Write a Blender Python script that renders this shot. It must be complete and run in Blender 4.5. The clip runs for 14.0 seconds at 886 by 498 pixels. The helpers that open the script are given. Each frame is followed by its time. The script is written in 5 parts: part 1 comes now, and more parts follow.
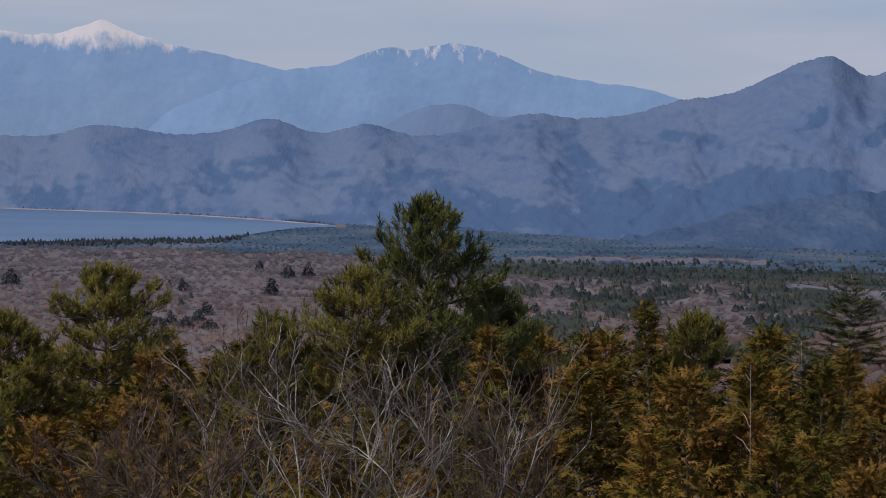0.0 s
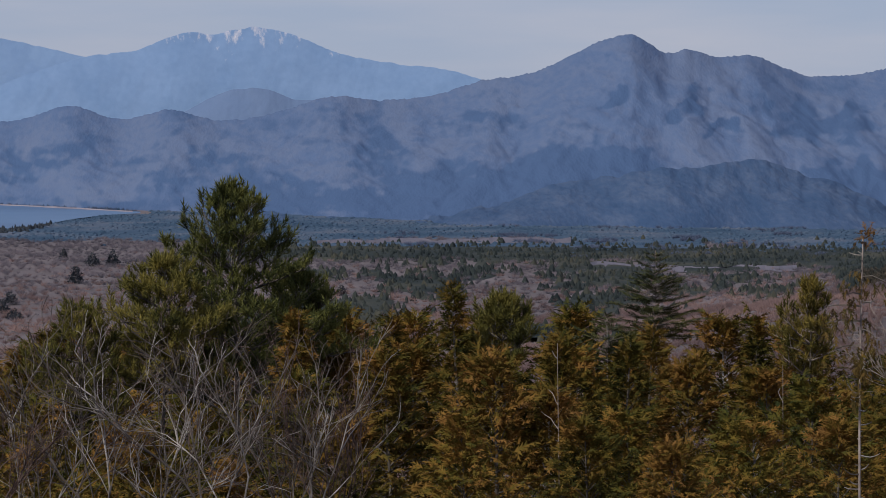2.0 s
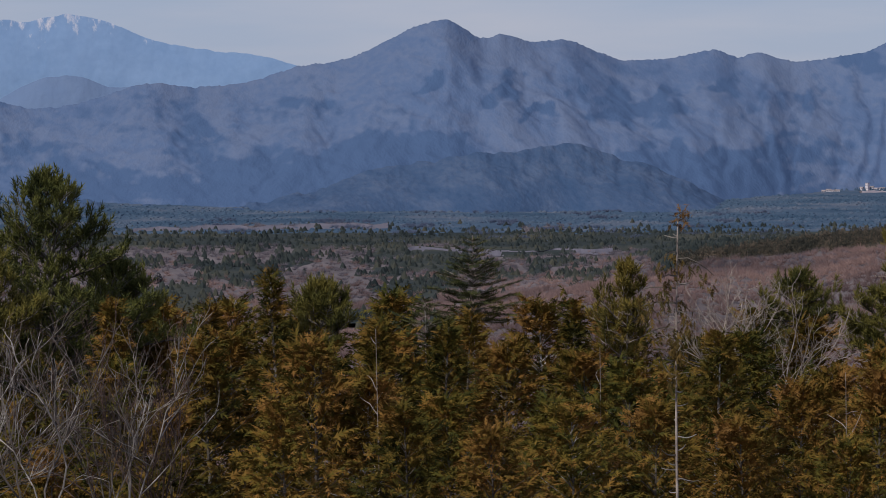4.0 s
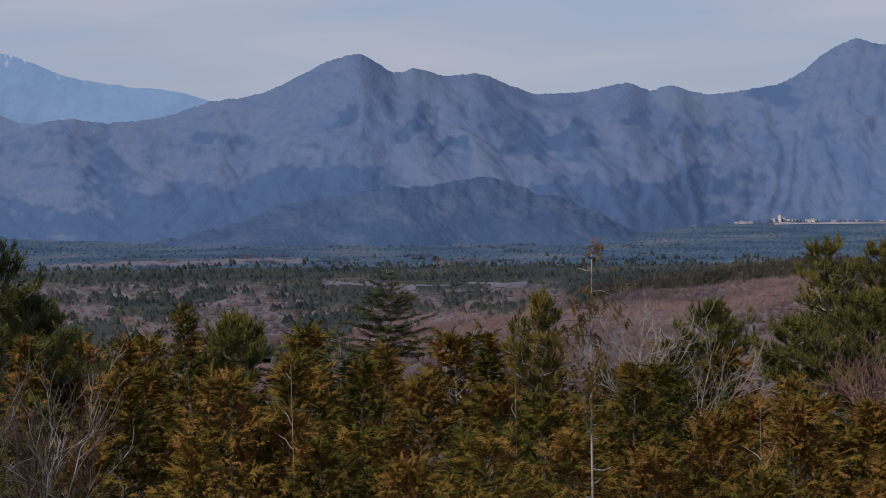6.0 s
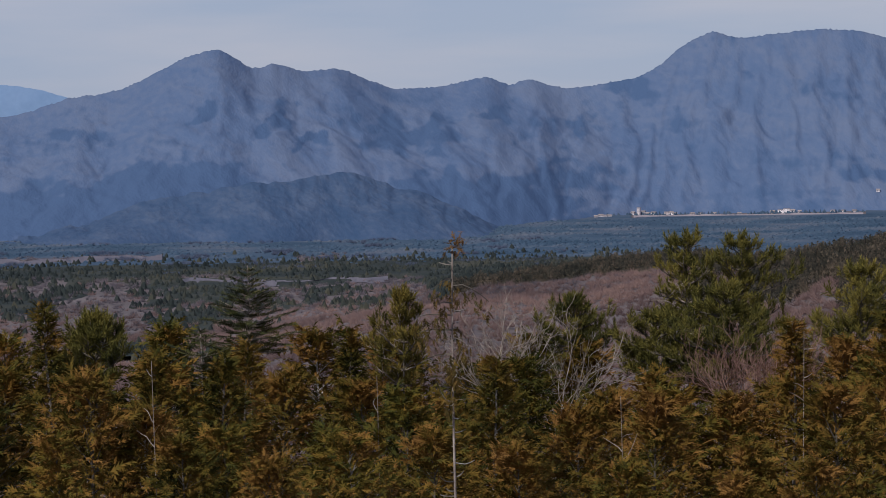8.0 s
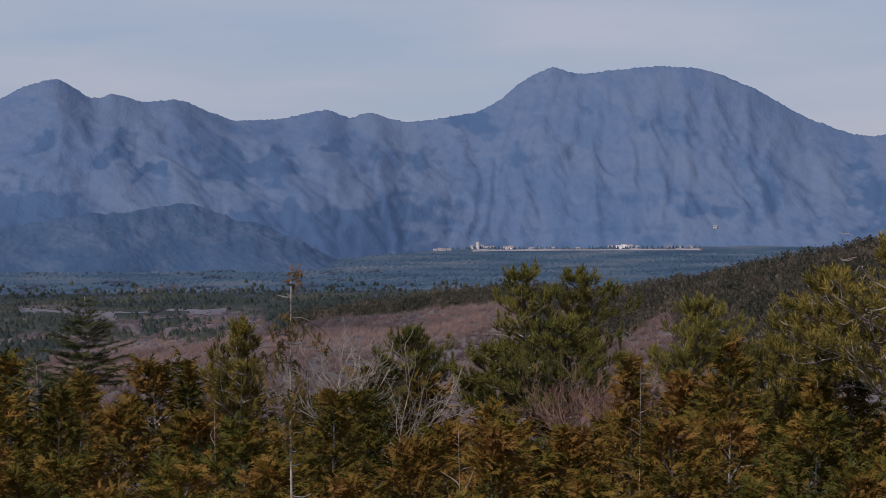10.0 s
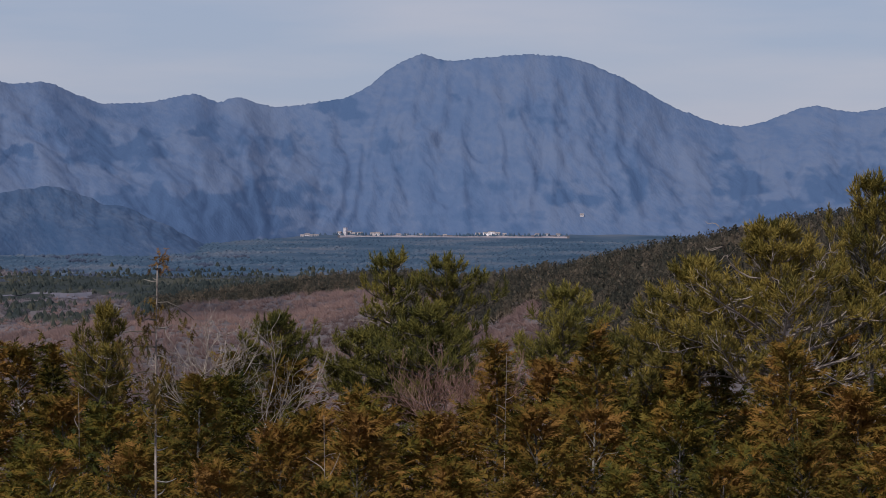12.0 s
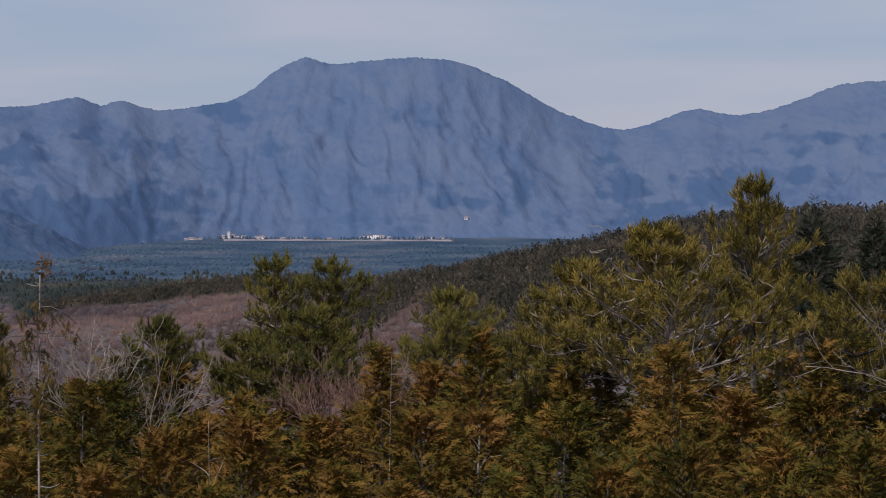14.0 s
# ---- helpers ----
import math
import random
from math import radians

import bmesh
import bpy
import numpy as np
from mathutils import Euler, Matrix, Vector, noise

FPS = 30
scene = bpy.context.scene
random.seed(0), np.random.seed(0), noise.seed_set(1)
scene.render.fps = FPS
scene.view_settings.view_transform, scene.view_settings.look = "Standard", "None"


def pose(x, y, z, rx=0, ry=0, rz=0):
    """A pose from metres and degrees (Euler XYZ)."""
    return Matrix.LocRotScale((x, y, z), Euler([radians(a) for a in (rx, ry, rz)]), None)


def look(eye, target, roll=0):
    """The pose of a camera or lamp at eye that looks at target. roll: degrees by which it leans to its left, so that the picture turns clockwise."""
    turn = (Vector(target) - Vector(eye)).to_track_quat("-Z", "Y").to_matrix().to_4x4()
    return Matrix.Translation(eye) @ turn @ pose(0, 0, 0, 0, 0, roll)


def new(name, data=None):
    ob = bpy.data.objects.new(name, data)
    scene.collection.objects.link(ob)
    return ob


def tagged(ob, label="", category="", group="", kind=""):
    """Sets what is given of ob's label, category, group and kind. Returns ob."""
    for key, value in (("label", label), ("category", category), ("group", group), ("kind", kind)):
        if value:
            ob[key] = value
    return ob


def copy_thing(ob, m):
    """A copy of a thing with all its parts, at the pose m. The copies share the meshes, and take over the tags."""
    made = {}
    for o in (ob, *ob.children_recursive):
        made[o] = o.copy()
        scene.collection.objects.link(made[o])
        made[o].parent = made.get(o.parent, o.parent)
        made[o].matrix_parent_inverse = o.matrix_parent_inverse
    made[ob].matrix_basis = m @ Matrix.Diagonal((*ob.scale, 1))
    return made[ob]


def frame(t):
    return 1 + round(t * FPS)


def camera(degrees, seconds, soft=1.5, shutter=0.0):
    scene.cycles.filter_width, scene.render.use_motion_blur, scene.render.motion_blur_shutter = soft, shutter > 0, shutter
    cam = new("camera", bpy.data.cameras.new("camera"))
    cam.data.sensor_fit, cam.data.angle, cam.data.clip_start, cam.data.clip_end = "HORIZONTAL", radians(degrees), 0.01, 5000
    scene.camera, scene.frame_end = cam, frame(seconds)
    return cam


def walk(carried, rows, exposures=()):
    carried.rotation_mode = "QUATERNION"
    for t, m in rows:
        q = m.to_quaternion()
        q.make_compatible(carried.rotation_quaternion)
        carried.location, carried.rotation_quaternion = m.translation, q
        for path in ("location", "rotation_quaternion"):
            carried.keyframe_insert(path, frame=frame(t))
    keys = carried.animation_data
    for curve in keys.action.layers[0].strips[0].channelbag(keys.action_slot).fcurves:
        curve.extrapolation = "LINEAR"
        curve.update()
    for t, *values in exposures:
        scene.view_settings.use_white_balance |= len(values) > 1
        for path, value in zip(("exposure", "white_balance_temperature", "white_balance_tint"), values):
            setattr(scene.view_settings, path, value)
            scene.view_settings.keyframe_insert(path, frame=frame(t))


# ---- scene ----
# One fixed stand on a hilltop lookout; the camera only turns.
CAMZ = 125.0
EYE = (0.0, 0.0, CAMZ)
cam = camera(18.0, 14.0, soft=0.95)
# seconds, azimuth (clockwise from +y), elevation, roll, in degrees
ROWS = [
    (0.0, -0.008, -2.279, 1.186), (0.5, 0.736, -2.108, 1.343), (1.0, 1.923, -2.164, 1.072),
    (1.5, 2.867, -2.185, 0.996), (2.0, 3.982, -2.588, 0.188), (2.5, 4.81, -2.706, 0.007),
    (3.0, 6.028, -2.9, -0.208), (5.5, 8.92, -2.511, -0.229), (6.0, 9.482, -2.192, -0.571),
    (6.5, 10.428, -2.182, -0.811), (7.0, 11.073, -2.228, -0.892), (9.5, 14.777, -2.207, -0.567),
    (10.0, 15.642, -1.692, -0.343), (10.5, 16.239, -1.898, -0.186), (11.0, 16.85, -1.805, -0.013),
    (11.5, 17.483, -1.785, -0.025), (12.0, 18.361, -1.975, 0.291), (12.5, 18.963, -1.921, 0.371),
    (13.0, 19.538, -1.934, 0.423), (13.5, 19.93, -1.799, 0.274), (14.0, 20.728, -1.897, 0.219),
]


def aim(az, el, roll):
    a, e = radians(az), radians(el)
    way = Vector((math.sin(a) * math.cos(e), math.cos(a) * math.cos(e), math.sin(e)))
    return look(EYE, Vector(EYE) + way * 100, roll)


walk(cam, [(t, aim(az, el, roll)) for t, az, el, roll in ROWS])

# ---- light ----
SUN_AZ, SUN_EL = -134.0, 43.0
world = bpy.data.worlds.new("sky")
scene.world = world
world.use_nodes = True
wn = world.node_tree
wn.nodes.clear()
sky = wn.nodes.new("ShaderNodeTexSky")
sky.sky_type = "NISHITA"
sky.sun_disc = False
sky.sun_elevation = radians(SUN_EL)
sky.sun_rotation = radians(SUN_AZ)
sky.altitude = 1100
sky.air_density, sky.dust_density, sky.ozone_density = 1.0, 0.6, 1.0
bg = wn.nodes.new("ShaderNodeBackground")
bg.inputs["Strength"].default_value = 0.06
wout = wn.nodes.new("ShaderNodeOutputWorld")
# a thin veil of high cloud over the whole sky
wtc = wn.nodes.new("ShaderNodeTexCoord")
wmap = wn.nodes.new("ShaderNodeMapping")
wmap.inputs["Scale"].default_value = (2.2, 2.2, 16.0)
wnoise = wn.nodes.new("ShaderNodeTexNoise")
wnoise.inputs["Scale"].default_value, wnoise.inputs["Detail"].default_value = 2.6, 6.0
wramp = wn.nodes.new("ShaderNodeValToRGB")
wramp.color_ramp.elements[0].position, wramp.color_ramp.elements[0].color = 0.36, (5.4, 6.5, 9.4, 1)
wramp.color_ramp.elements[1].position, wramp.color_ramp.elements[1].color = 0.66, (7.2, 7.5, 9.7, 1)
wmix = wn.nodes.new("ShaderNodeMix")
wmix.data_type = "RGBA"
wmix.inputs[0].default_value = 0.8
wn.links.new(wtc.outputs["Generated"], wmap.inputs["Vector"])
wn.links.new(wmap.outputs[0], wnoise.inputs["Vector"])
wn.links.new(wnoise.outputs["Fac"], wramp.inputs[0])
wn.links.new(sky.outputs[0], wmix.inputs[6])
wn.links.new(wramp.outputs[0], wmix.inputs[7])
wn.links.new(wmix.outputs[2], bg.inputs["Color"])
wn.links.new(bg.outputs[0], wout.inputs["Surface"])

sun_data = bpy.data.lights.new("sun", "SUN")
sun_data.energy, sun_data.angle, sun_data.color = 3.4, radians(0.6), (1.0, 0.95, 0.86)
sun = new("sun", sun_data)
sa, se = radians(SUN_AZ), radians(SUN_EL)
sun.matrix_world = look((math.sin(sa) * math.cos(se) * 500, math.cos(sa) * math.cos(se) * 500, CAMZ + math.sin(se) * 500), EYE)
scene.view_settings.exposure = 0.0


# ---- materials ----
def material(name, stops, scale, fine=8.0, rough=0.9, bump=0.0, bump_scale=30.0, per_object=0.0, per_island=0.0,
             stretch=(1, 1, 1), gloss=0.3, through_light=0.0, contrast=1.6, world_space=False, warp=0.0, grain=0.45):
    """Noise at two scales chooses between colours; optional change from thing to thing and from leaf to leaf."""
    m = bpy.data.materials.new(name)
    m.use_nodes = True
    t = m.node_tree
    t.nodes.clear()
    out = t.nodes.new("ShaderNodeOutputMaterial")
    p = t.nodes.new("ShaderNodeBsdfPrincipled")
    p.inputs["Roughness"].default_value = rough
    p.inputs["Specular IOR Level"].default_value = gloss
    where = t.nodes.new("ShaderNodeTexCoord")
    mp = t.nodes.new("ShaderNodeMapping")
    mp.inputs["Scale"].default_value = stretch
    if world_space:
        geo0 = t.nodes.new("ShaderNodeNewGeometry")
        t.links.new(geo0.outputs["Position"], mp.inputs["Vector"])
    else:
        t.links.new(where.outputs["Object"], mp.inputs["Vector"])
    n1 = t.nodes.new("ShaderNodeTexNoise")
    n1.inputs["Scale"].default_value, n1.inputs["Detail"].default_value = scale, 6.0
    n1.inputs["Distortion"].default_value = warp
    n2 = t.nodes.new("ShaderNodeTexNoise")
    n2.inputs["Scale"].default_value, n2.inputs["Detail"].default_value = scale * fine, 4.0
    t.links.new(mp.outputs[0], n1.inputs["Vector"])
    t.links.new(mp.outputs[0], n2.inputs["Vector"])
    mix = t.nodes.new("ShaderNodeMath")
    mix.operation = "MULTIPLY_ADD"
    mix.inputs[1].default_value = grain
    t.links.new(n2.outputs["Fac"], mix.inputs[0])
    low = t.nodes.new("ShaderNodeMath")
    low.operation = "MULTIPLY_ADD"
    low.inputs[1].default_value = contrast
    low.inputs[2].default_value = 0.5 - 0.5 * contrast - 0.5 * grain
    t.links.new(n1.outputs["Fac"], low.inputs[0])
    t.links.new(low.outputs[0], mix.inputs[2])
    last = mix.outputs[0]
    for amount, node, plug in ((per_object, "ShaderNodeObjectInfo", "Random"), (per_island, "ShaderNodeNewGeometry", "Random Per Island")):
        if amount:
            o = t.nodes.new(node)
            a = t.nodes.new("ShaderNodeMath")
            a.operation = "MULTIPLY_ADD"
            a.inputs[1].default_value = amount
            t.links.new(o.outputs[plug], a.inputs[0])
            s = t.nodes.new("ShaderNodeMath")
            s.operation = "SUBTRACT"
            s.inputs[1].default_value = amount * 0.5
            t.links.new(last, s.inputs[0])
            t.links.new(s.outputs[0], a.inputs[2])
            last = a.outputs[0]
    ramp = t.nodes.new("ShaderNodeValToRGB")
    while len(ramp.color_ramp.elements) < len(stops):
        ramp.color_ramp.elements.new(0.5)
    for e, (pos, col) in zip(ramp.color_ramp.elements, stops):
        e.position, e.color = pos, (*col, 1)
    t.links.new(last, ramp.inputs[0])
    t.links.new(ramp.outputs[0], p.inputs["Base Color"])
    if bump:
        nb = t.nodes.new("ShaderNodeTexNoise")
        nb.inputs["Scale"].default_value, nb.inputs["Detail"].default_value = bump_scale, 5.0
        t.links.new(mp.outputs[0], nb.inputs["Vector"])
        b = t.nodes.new("ShaderNodeBump")
        b.inputs["Strength"].default_value = 1.0
        b.inputs["Distance"].default_value = bump
        t.links.new(nb.outputs["Fac"], b.inputs["Height"])
        t.links.new(b.outputs[0], p.inputs["Normal"])
    if through_light:
        tr = t.nodes.new("ShaderNodeBsdfTranslucent")
        t.links.new(ramp.outputs[0], tr.inputs["Color"])
        ms = t.nodes.new("ShaderNodeMixShader")
        ms.inputs[0].default_value = through_light
        t.links.new(p.outputs[0], ms.inputs[1])
        t.links.new(tr.outputs[0], ms.inputs[2])
        t.links.new(ms.outputs[0], out.inputs["Surface"])
    else:
        t.links.new(p.outputs[0], out.inputs["Surface"])
    return m


GROUND = material("forest floor", [(0.2, (0.0882, 0.0729, 0.0783)), (0.5, (0.1134, 0.0936, 0.099)), (0.8, (0.1422, 0.117, 0.1206))], 0.012, 12, world_space=True, bump=1.5, bump_scale=0.15)
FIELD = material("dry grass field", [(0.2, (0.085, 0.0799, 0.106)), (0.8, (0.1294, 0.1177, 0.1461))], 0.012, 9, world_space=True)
# far leafless crowns, paled and blued by colour to look hazed
FARFIELD = material("haze-tinted bare trees", [(0.2, (0.0837, 0.1053, 0.1688)), (0.8, (0.1283, 0.1458, 0.2093))], 0.02, 8, world_space=True, gloss=0.05, through_light=0.4)
SAND = material("pale gravel beach", [(0.2, (0.19, 0.168, 0.20)), (0.8, (0.32, 0.272, 0.29))], 0.03, 8, world_space=True, contrast=2.2)
WATER = material("lake water", [(0.2, (0.045, 0.10, 0.20)), (0.8, (0.07, 0.14, 0.26))], 0.002, 14, rough=0.35, stretch=(1, 3, 1), bump=0.3, bump_scale=0.08, world_space=True)
# both slope colours, bare woods and conifers, have distance haze mixed in as blue
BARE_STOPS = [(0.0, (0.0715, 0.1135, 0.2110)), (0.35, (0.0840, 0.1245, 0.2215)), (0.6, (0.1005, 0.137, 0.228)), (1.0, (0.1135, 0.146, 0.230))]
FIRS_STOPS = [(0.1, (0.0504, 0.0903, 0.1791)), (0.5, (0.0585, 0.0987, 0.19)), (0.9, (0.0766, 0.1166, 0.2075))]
RANGE = material("haze-tinted leafless wooded mountain", BARE_STOPS, 0.009, 11, world_space=True, bump=1.3, bump_scale=0.22, contrast=1.8, gloss=0.05, warp=0.9, grain=0.9, stretch=(1, 0.33, 0.8))
# the foothill's conifers are painted blue in place of haze
SPUR = material("haze-tinted dark conifer hillside", [(0.1, (0.038, 0.0703, 0.1388)), (0.5, (0.0495, 0.0818, 0.1521)), (0.9, (0.0703, 0.1008, 0.1691))], 0.02, 7, world_space=True, bump=2.0, bump_scale=0.16, contrast=2.0, gloss=0.05, grain=1.1, warp=0.6, stretch=(1, 0.28, 1.0))
# no air between: the hill's base colour itself is blued as haze
FARHILL = material("haze-tinted hill", [(0.2, (0.105, 0.158, 0.275)), (0.8, (0.12, 0.172, 0.285))], 0.006, 8, world_space=True, bump=2.0, bump_scale=0.05)


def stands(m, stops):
    """Let the attribute "conifers" (0 to 1) of a slope choose stands of dark conifers, blued for haze, with ragged
    edges.
    """
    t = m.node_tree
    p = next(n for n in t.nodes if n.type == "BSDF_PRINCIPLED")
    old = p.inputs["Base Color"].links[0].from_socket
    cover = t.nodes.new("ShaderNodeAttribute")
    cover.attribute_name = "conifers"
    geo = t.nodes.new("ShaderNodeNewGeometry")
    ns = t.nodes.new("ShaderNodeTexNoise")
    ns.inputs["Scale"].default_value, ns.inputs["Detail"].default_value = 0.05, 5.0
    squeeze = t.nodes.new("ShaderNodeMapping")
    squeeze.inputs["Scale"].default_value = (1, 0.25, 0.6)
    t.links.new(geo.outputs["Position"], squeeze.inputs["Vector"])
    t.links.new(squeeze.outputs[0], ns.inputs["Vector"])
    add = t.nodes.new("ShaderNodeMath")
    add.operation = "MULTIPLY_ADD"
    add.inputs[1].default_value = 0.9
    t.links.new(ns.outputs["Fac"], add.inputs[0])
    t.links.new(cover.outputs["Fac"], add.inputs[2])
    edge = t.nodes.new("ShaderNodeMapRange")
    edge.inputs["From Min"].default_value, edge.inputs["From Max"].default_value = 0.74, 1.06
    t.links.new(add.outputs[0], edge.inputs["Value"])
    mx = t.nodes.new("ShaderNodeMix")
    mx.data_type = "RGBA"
    # conifer colour with the haze's blue already in it
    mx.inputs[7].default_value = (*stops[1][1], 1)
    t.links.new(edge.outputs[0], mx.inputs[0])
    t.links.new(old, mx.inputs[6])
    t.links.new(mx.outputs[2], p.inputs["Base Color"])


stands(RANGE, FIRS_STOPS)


def snowy(name, low, high, line, soft, patchy, grain=0.035):
    """Bare rock, tinted blue for haze, below; snow above a ragged snow line."""
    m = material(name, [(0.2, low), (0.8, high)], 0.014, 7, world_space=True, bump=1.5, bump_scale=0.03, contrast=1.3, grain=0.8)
    t = m.node_tree
    p = next(n for n in t.nodes if n.type == "BSDF_PRINCIPLED")
    old = p.inputs["Base Color"].links[0].from_socket
    geo = t.nodes.new("ShaderNodeNewGeometry")
    sep = t.nodes.new("ShaderNodeSeparateXYZ")
    t.links.new(geo.outputs["Position"], sep.inputs[0])
    ns = t.nodes.new("ShaderNodeTexNoise")
    ns.inputs["Scale"].default_value, ns.inputs["Detail"].default_value = grain, 9.0
    ns.inputs["Roughness"].default_value = 0.68
    streak = t.nodes.new("ShaderNodeVectorMath")
    streak.operation = "MULTIPLY"
    streak.inputs[1].default_value = (1.0, 1.0, 0.45)
    t.links.new(geo.outputs["Position"], streak.inputs[0])
    t.links.new(streak.outputs[0], ns.inputs["Vector"])
    up = t.nodes.new("ShaderNodeMath")
    up.operation = "MULTIPLY_ADD"
    up.inputs[1].default_value = patchy
    t.links.new(ns.outputs["Fac"], up.inputs[0])
    t.links.new(sep.outputs["Z"], up.inputs[2])
    rng_n = t.nodes.new("ShaderNodeMapRange")
    rng_n.inputs["From Min"].default_value, rng_n.inputs["From Max"].default_value = line + patchy * 0.5, line + patchy * 0.5 + soft
    t.links.new(up.outputs[0], rng_n.inputs["Value"])
    mx = t.nodes.new("ShaderNodeMix")
    mx.data_type = "RGBA"
    mx.inputs[7].default_value = (0.66, 0.62, 0.65, 1)
    t.links.new(rng_n.outputs[0], mx.inputs[0])
    t.links.new(old, mx.inputs[6])
    t.links.new(mx.outputs[2], p.inputs["Base Color"])
    return m


# pale blue rock colours stand in for the haze before these mountains
ALPS = snowy("haze-tinted snowy mountain", (0.195, 0.30, 0.49), (0.225, 0.333, 0.52), 268.0, 26.0, 100.0, 0.05)
ALPS_LOW = snowy("haze-tinted blue mountain", (0.168, 0.268, 0.45), (0.205, 0.308, 0.495), 286.0, 60.0, 330.0, 0.06)
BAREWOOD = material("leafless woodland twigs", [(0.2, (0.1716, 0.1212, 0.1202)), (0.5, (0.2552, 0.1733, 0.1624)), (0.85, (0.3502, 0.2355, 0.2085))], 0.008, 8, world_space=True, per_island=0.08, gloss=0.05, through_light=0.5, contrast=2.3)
DARKWOOD = material("dark woodland conifers", [(0.15, (0.0167, 0.0225, 0.0245)), (0.5, (0.0308, 0.0371, 0.0368)), (0.85, (0.0569, 0.0563, 0.0446))], 0.008, 10, world_space=True, per_island=0.4, gloss=0.05)
# same twigs as BAREWOOD, made bluer to paint in the haze of distance
BAREFAR = material("haze-tinted leafless woodland twigs", [(0.2, (0.1238, 0.1122, 0.1305)), (0.5, (0.18, 0.1577, 0.178)), (0.85, (0.2418, 0.2032, 0.2196))], 0.008, 8, world_space=True, per_island=0.08, gloss=0.05, through_light=0.5, contrast=2.3)
# conifers of the far plain; their blue is haze put into the colour
FARWOOD = material("haze-tinted far woodland", [(0.15, (0.0327, 0.0584, 0.0973)), (0.5, (0.0489, 0.0785, 0.1232)), (0.9, (0.0925, 0.1078, 0.1448))], 0.008, 10, world_space=True, per_island=0.15, contrast=2.2, gloss=0.05)
LONEWOOD = material("dark lone conifer foliage", [(0.15, (0.020, 0.025, 0.034)), (0.5, (0.032, 0.038, 0.048)), (0.9, (0.055, 0.058, 0.062))], 0.3, 6, per_island=0.35, gloss=0.05)
RIDGEWOOD = material("brown dark mixed woodland", [(0.15, (0.0386, 0.0415, 0.0359)), (0.5, (0.0772, 0.0696, 0.0562)), (0.85, (0.1564, 0.1225, 0.0935))], 0.08, 4, contrast=2.2, world_space=True, per_island=0.12, gloss=0.05, through_light=0.4)
CYPRESS = material("winter cypress foliage", [(0.06, (0.0249, 0.0285, 0.0082)), (0.3, (0.0708, 0.0581, 0.0123)), (0.54, (0.1283, 0.0805, 0.0178)), (0.8, (0.18, 0.0938, 0.0246)), (1.0, (0.2202, 0.1151, 0.0369))], 1.5, 4, contrast=2.0, rough=0.85, per_object=0.36, per_island=0.3, through_light=0.12, gloss=0.06)
GREENCYPRESS = material("green cypress foliage", [(0.06, (0.0233, 0.0297, 0.0094)), (0.35, (0.0675, 0.063, 0.014)), (0.62, (0.1327, 0.0927, 0.0187)), (0.85, (0.1956, 0.1069, 0.025)), (1.0, (0.2328, 0.1188, 0.0343))], 1.5, 4, contrast=2.0, rough=0.85, per_object=0.36, per_island=0.3, through_light=0.12, gloss=0.06)
DARKNEEDLES = material("dark pine needles", [(0.12, (0.0304, 0.0405, 0.015)), (0.5, (0.096, 0.1017, 0.03)), (0.9, (0.2, 0.1872, 0.052))], 1.6, 5, rough=0.7, per_object=0.25, per_island=0.35, through_light=0.25, gloss=0.12)
NEEDLES = material("pine needles", [(0.12, (0.0622, 0.0599, 0.0171)), (0.5, (0.1806, 0.1402, 0.0342)), (0.9, (0.3276, 0.2337, 0.0594))], 1.6, 5, rough=0.7, per_object=0.3, per_island=0.35, through_light=0.3, gloss=0.12)
MIDNEEDLES = material("olive pine needles", [(0.12, (0.0473, 0.0522, 0.0162)), (0.5, (0.1419, 0.126, 0.0323)), (0.9, (0.2752, 0.2205, 0.057))], 1.6, 5, rough=0.7, per_object=0.25, per_island=0.35, through_light=0.28, gloss=0.12)
DARKFIR = material("dark fir needles", [(0.15, (0.018, 0.026, 0.011)), (0.5, (0.042, 0.047, 0.016)), (0.85, (0.088, 0.078, 0.024))], 1.1, 5, rough=0.7, per_island=0.4, through_light=0.1, gloss=0.1)
LARCHNEEDLE = material("dull olive brown larch sprays", [(0.1, (0.05, 0.043, 0.016)), (0.9, (0.15, 0.092, 0.03))], 2.0, 5, per_island=0.5, through_light=0.15, gloss=0.05)
SPRUCENEEDLE = material("spruce needles", [(0.15, (0.010, 0.017, 0.012)), (0.85, (0.035, 0.043, 0.024))], 1.1, 5, rough=0.7, per_island=0.4, gloss=0.1)
RUST = material("rust brown dry foliage", [(0.1, (0.08, 0.044, 0.0176)), (0.9, (0.184, 0.1, 0.04))], 2.0, 5, per_island=0.5, through_light=0.2, gloss=0.05)
BARK = material("grey brown bark", [(0.2, (0.05, 0.042, 0.035)), (0.8, (0.16, 0.135, 0.115))], 4.0, 6, bump=0.01, bump_scale=25)
SHRUBBARK = material("weathered grey bark", [(0.15, (0.045, 0.036, 0.031)), (0.5, (0.104, 0.088, 0.080)), (0.95, (0.43, 0.395, 0.37))], 1.6, 6, per_object=0.45, bump=0.004, bump_scale=40)
PALEBARK = material("weathered pale bark", [(0.2, (0.14, 0.108, 0.096)), (0.8, (0.37, 0.31, 0.278))], 5.0, 6, bump=0.006, bump_scale=40)
TWIG = material("brown shrub twigs", [(0.15, (0.0211, 0.012, 0.0096)), (0.5, (0.0493, 0.0288, 0.0232)), (0.9, (0.132, 0.088, 0.0752))], 1.6, 6, per_island=0.6)
REDTWIG = material("reddish shrub bark", [(0.2, (0.0765, 0.0338, 0.0259)), (0.8, (0.272, 0.165, 0.1404))], 1.6, 6, per_island=0.6)
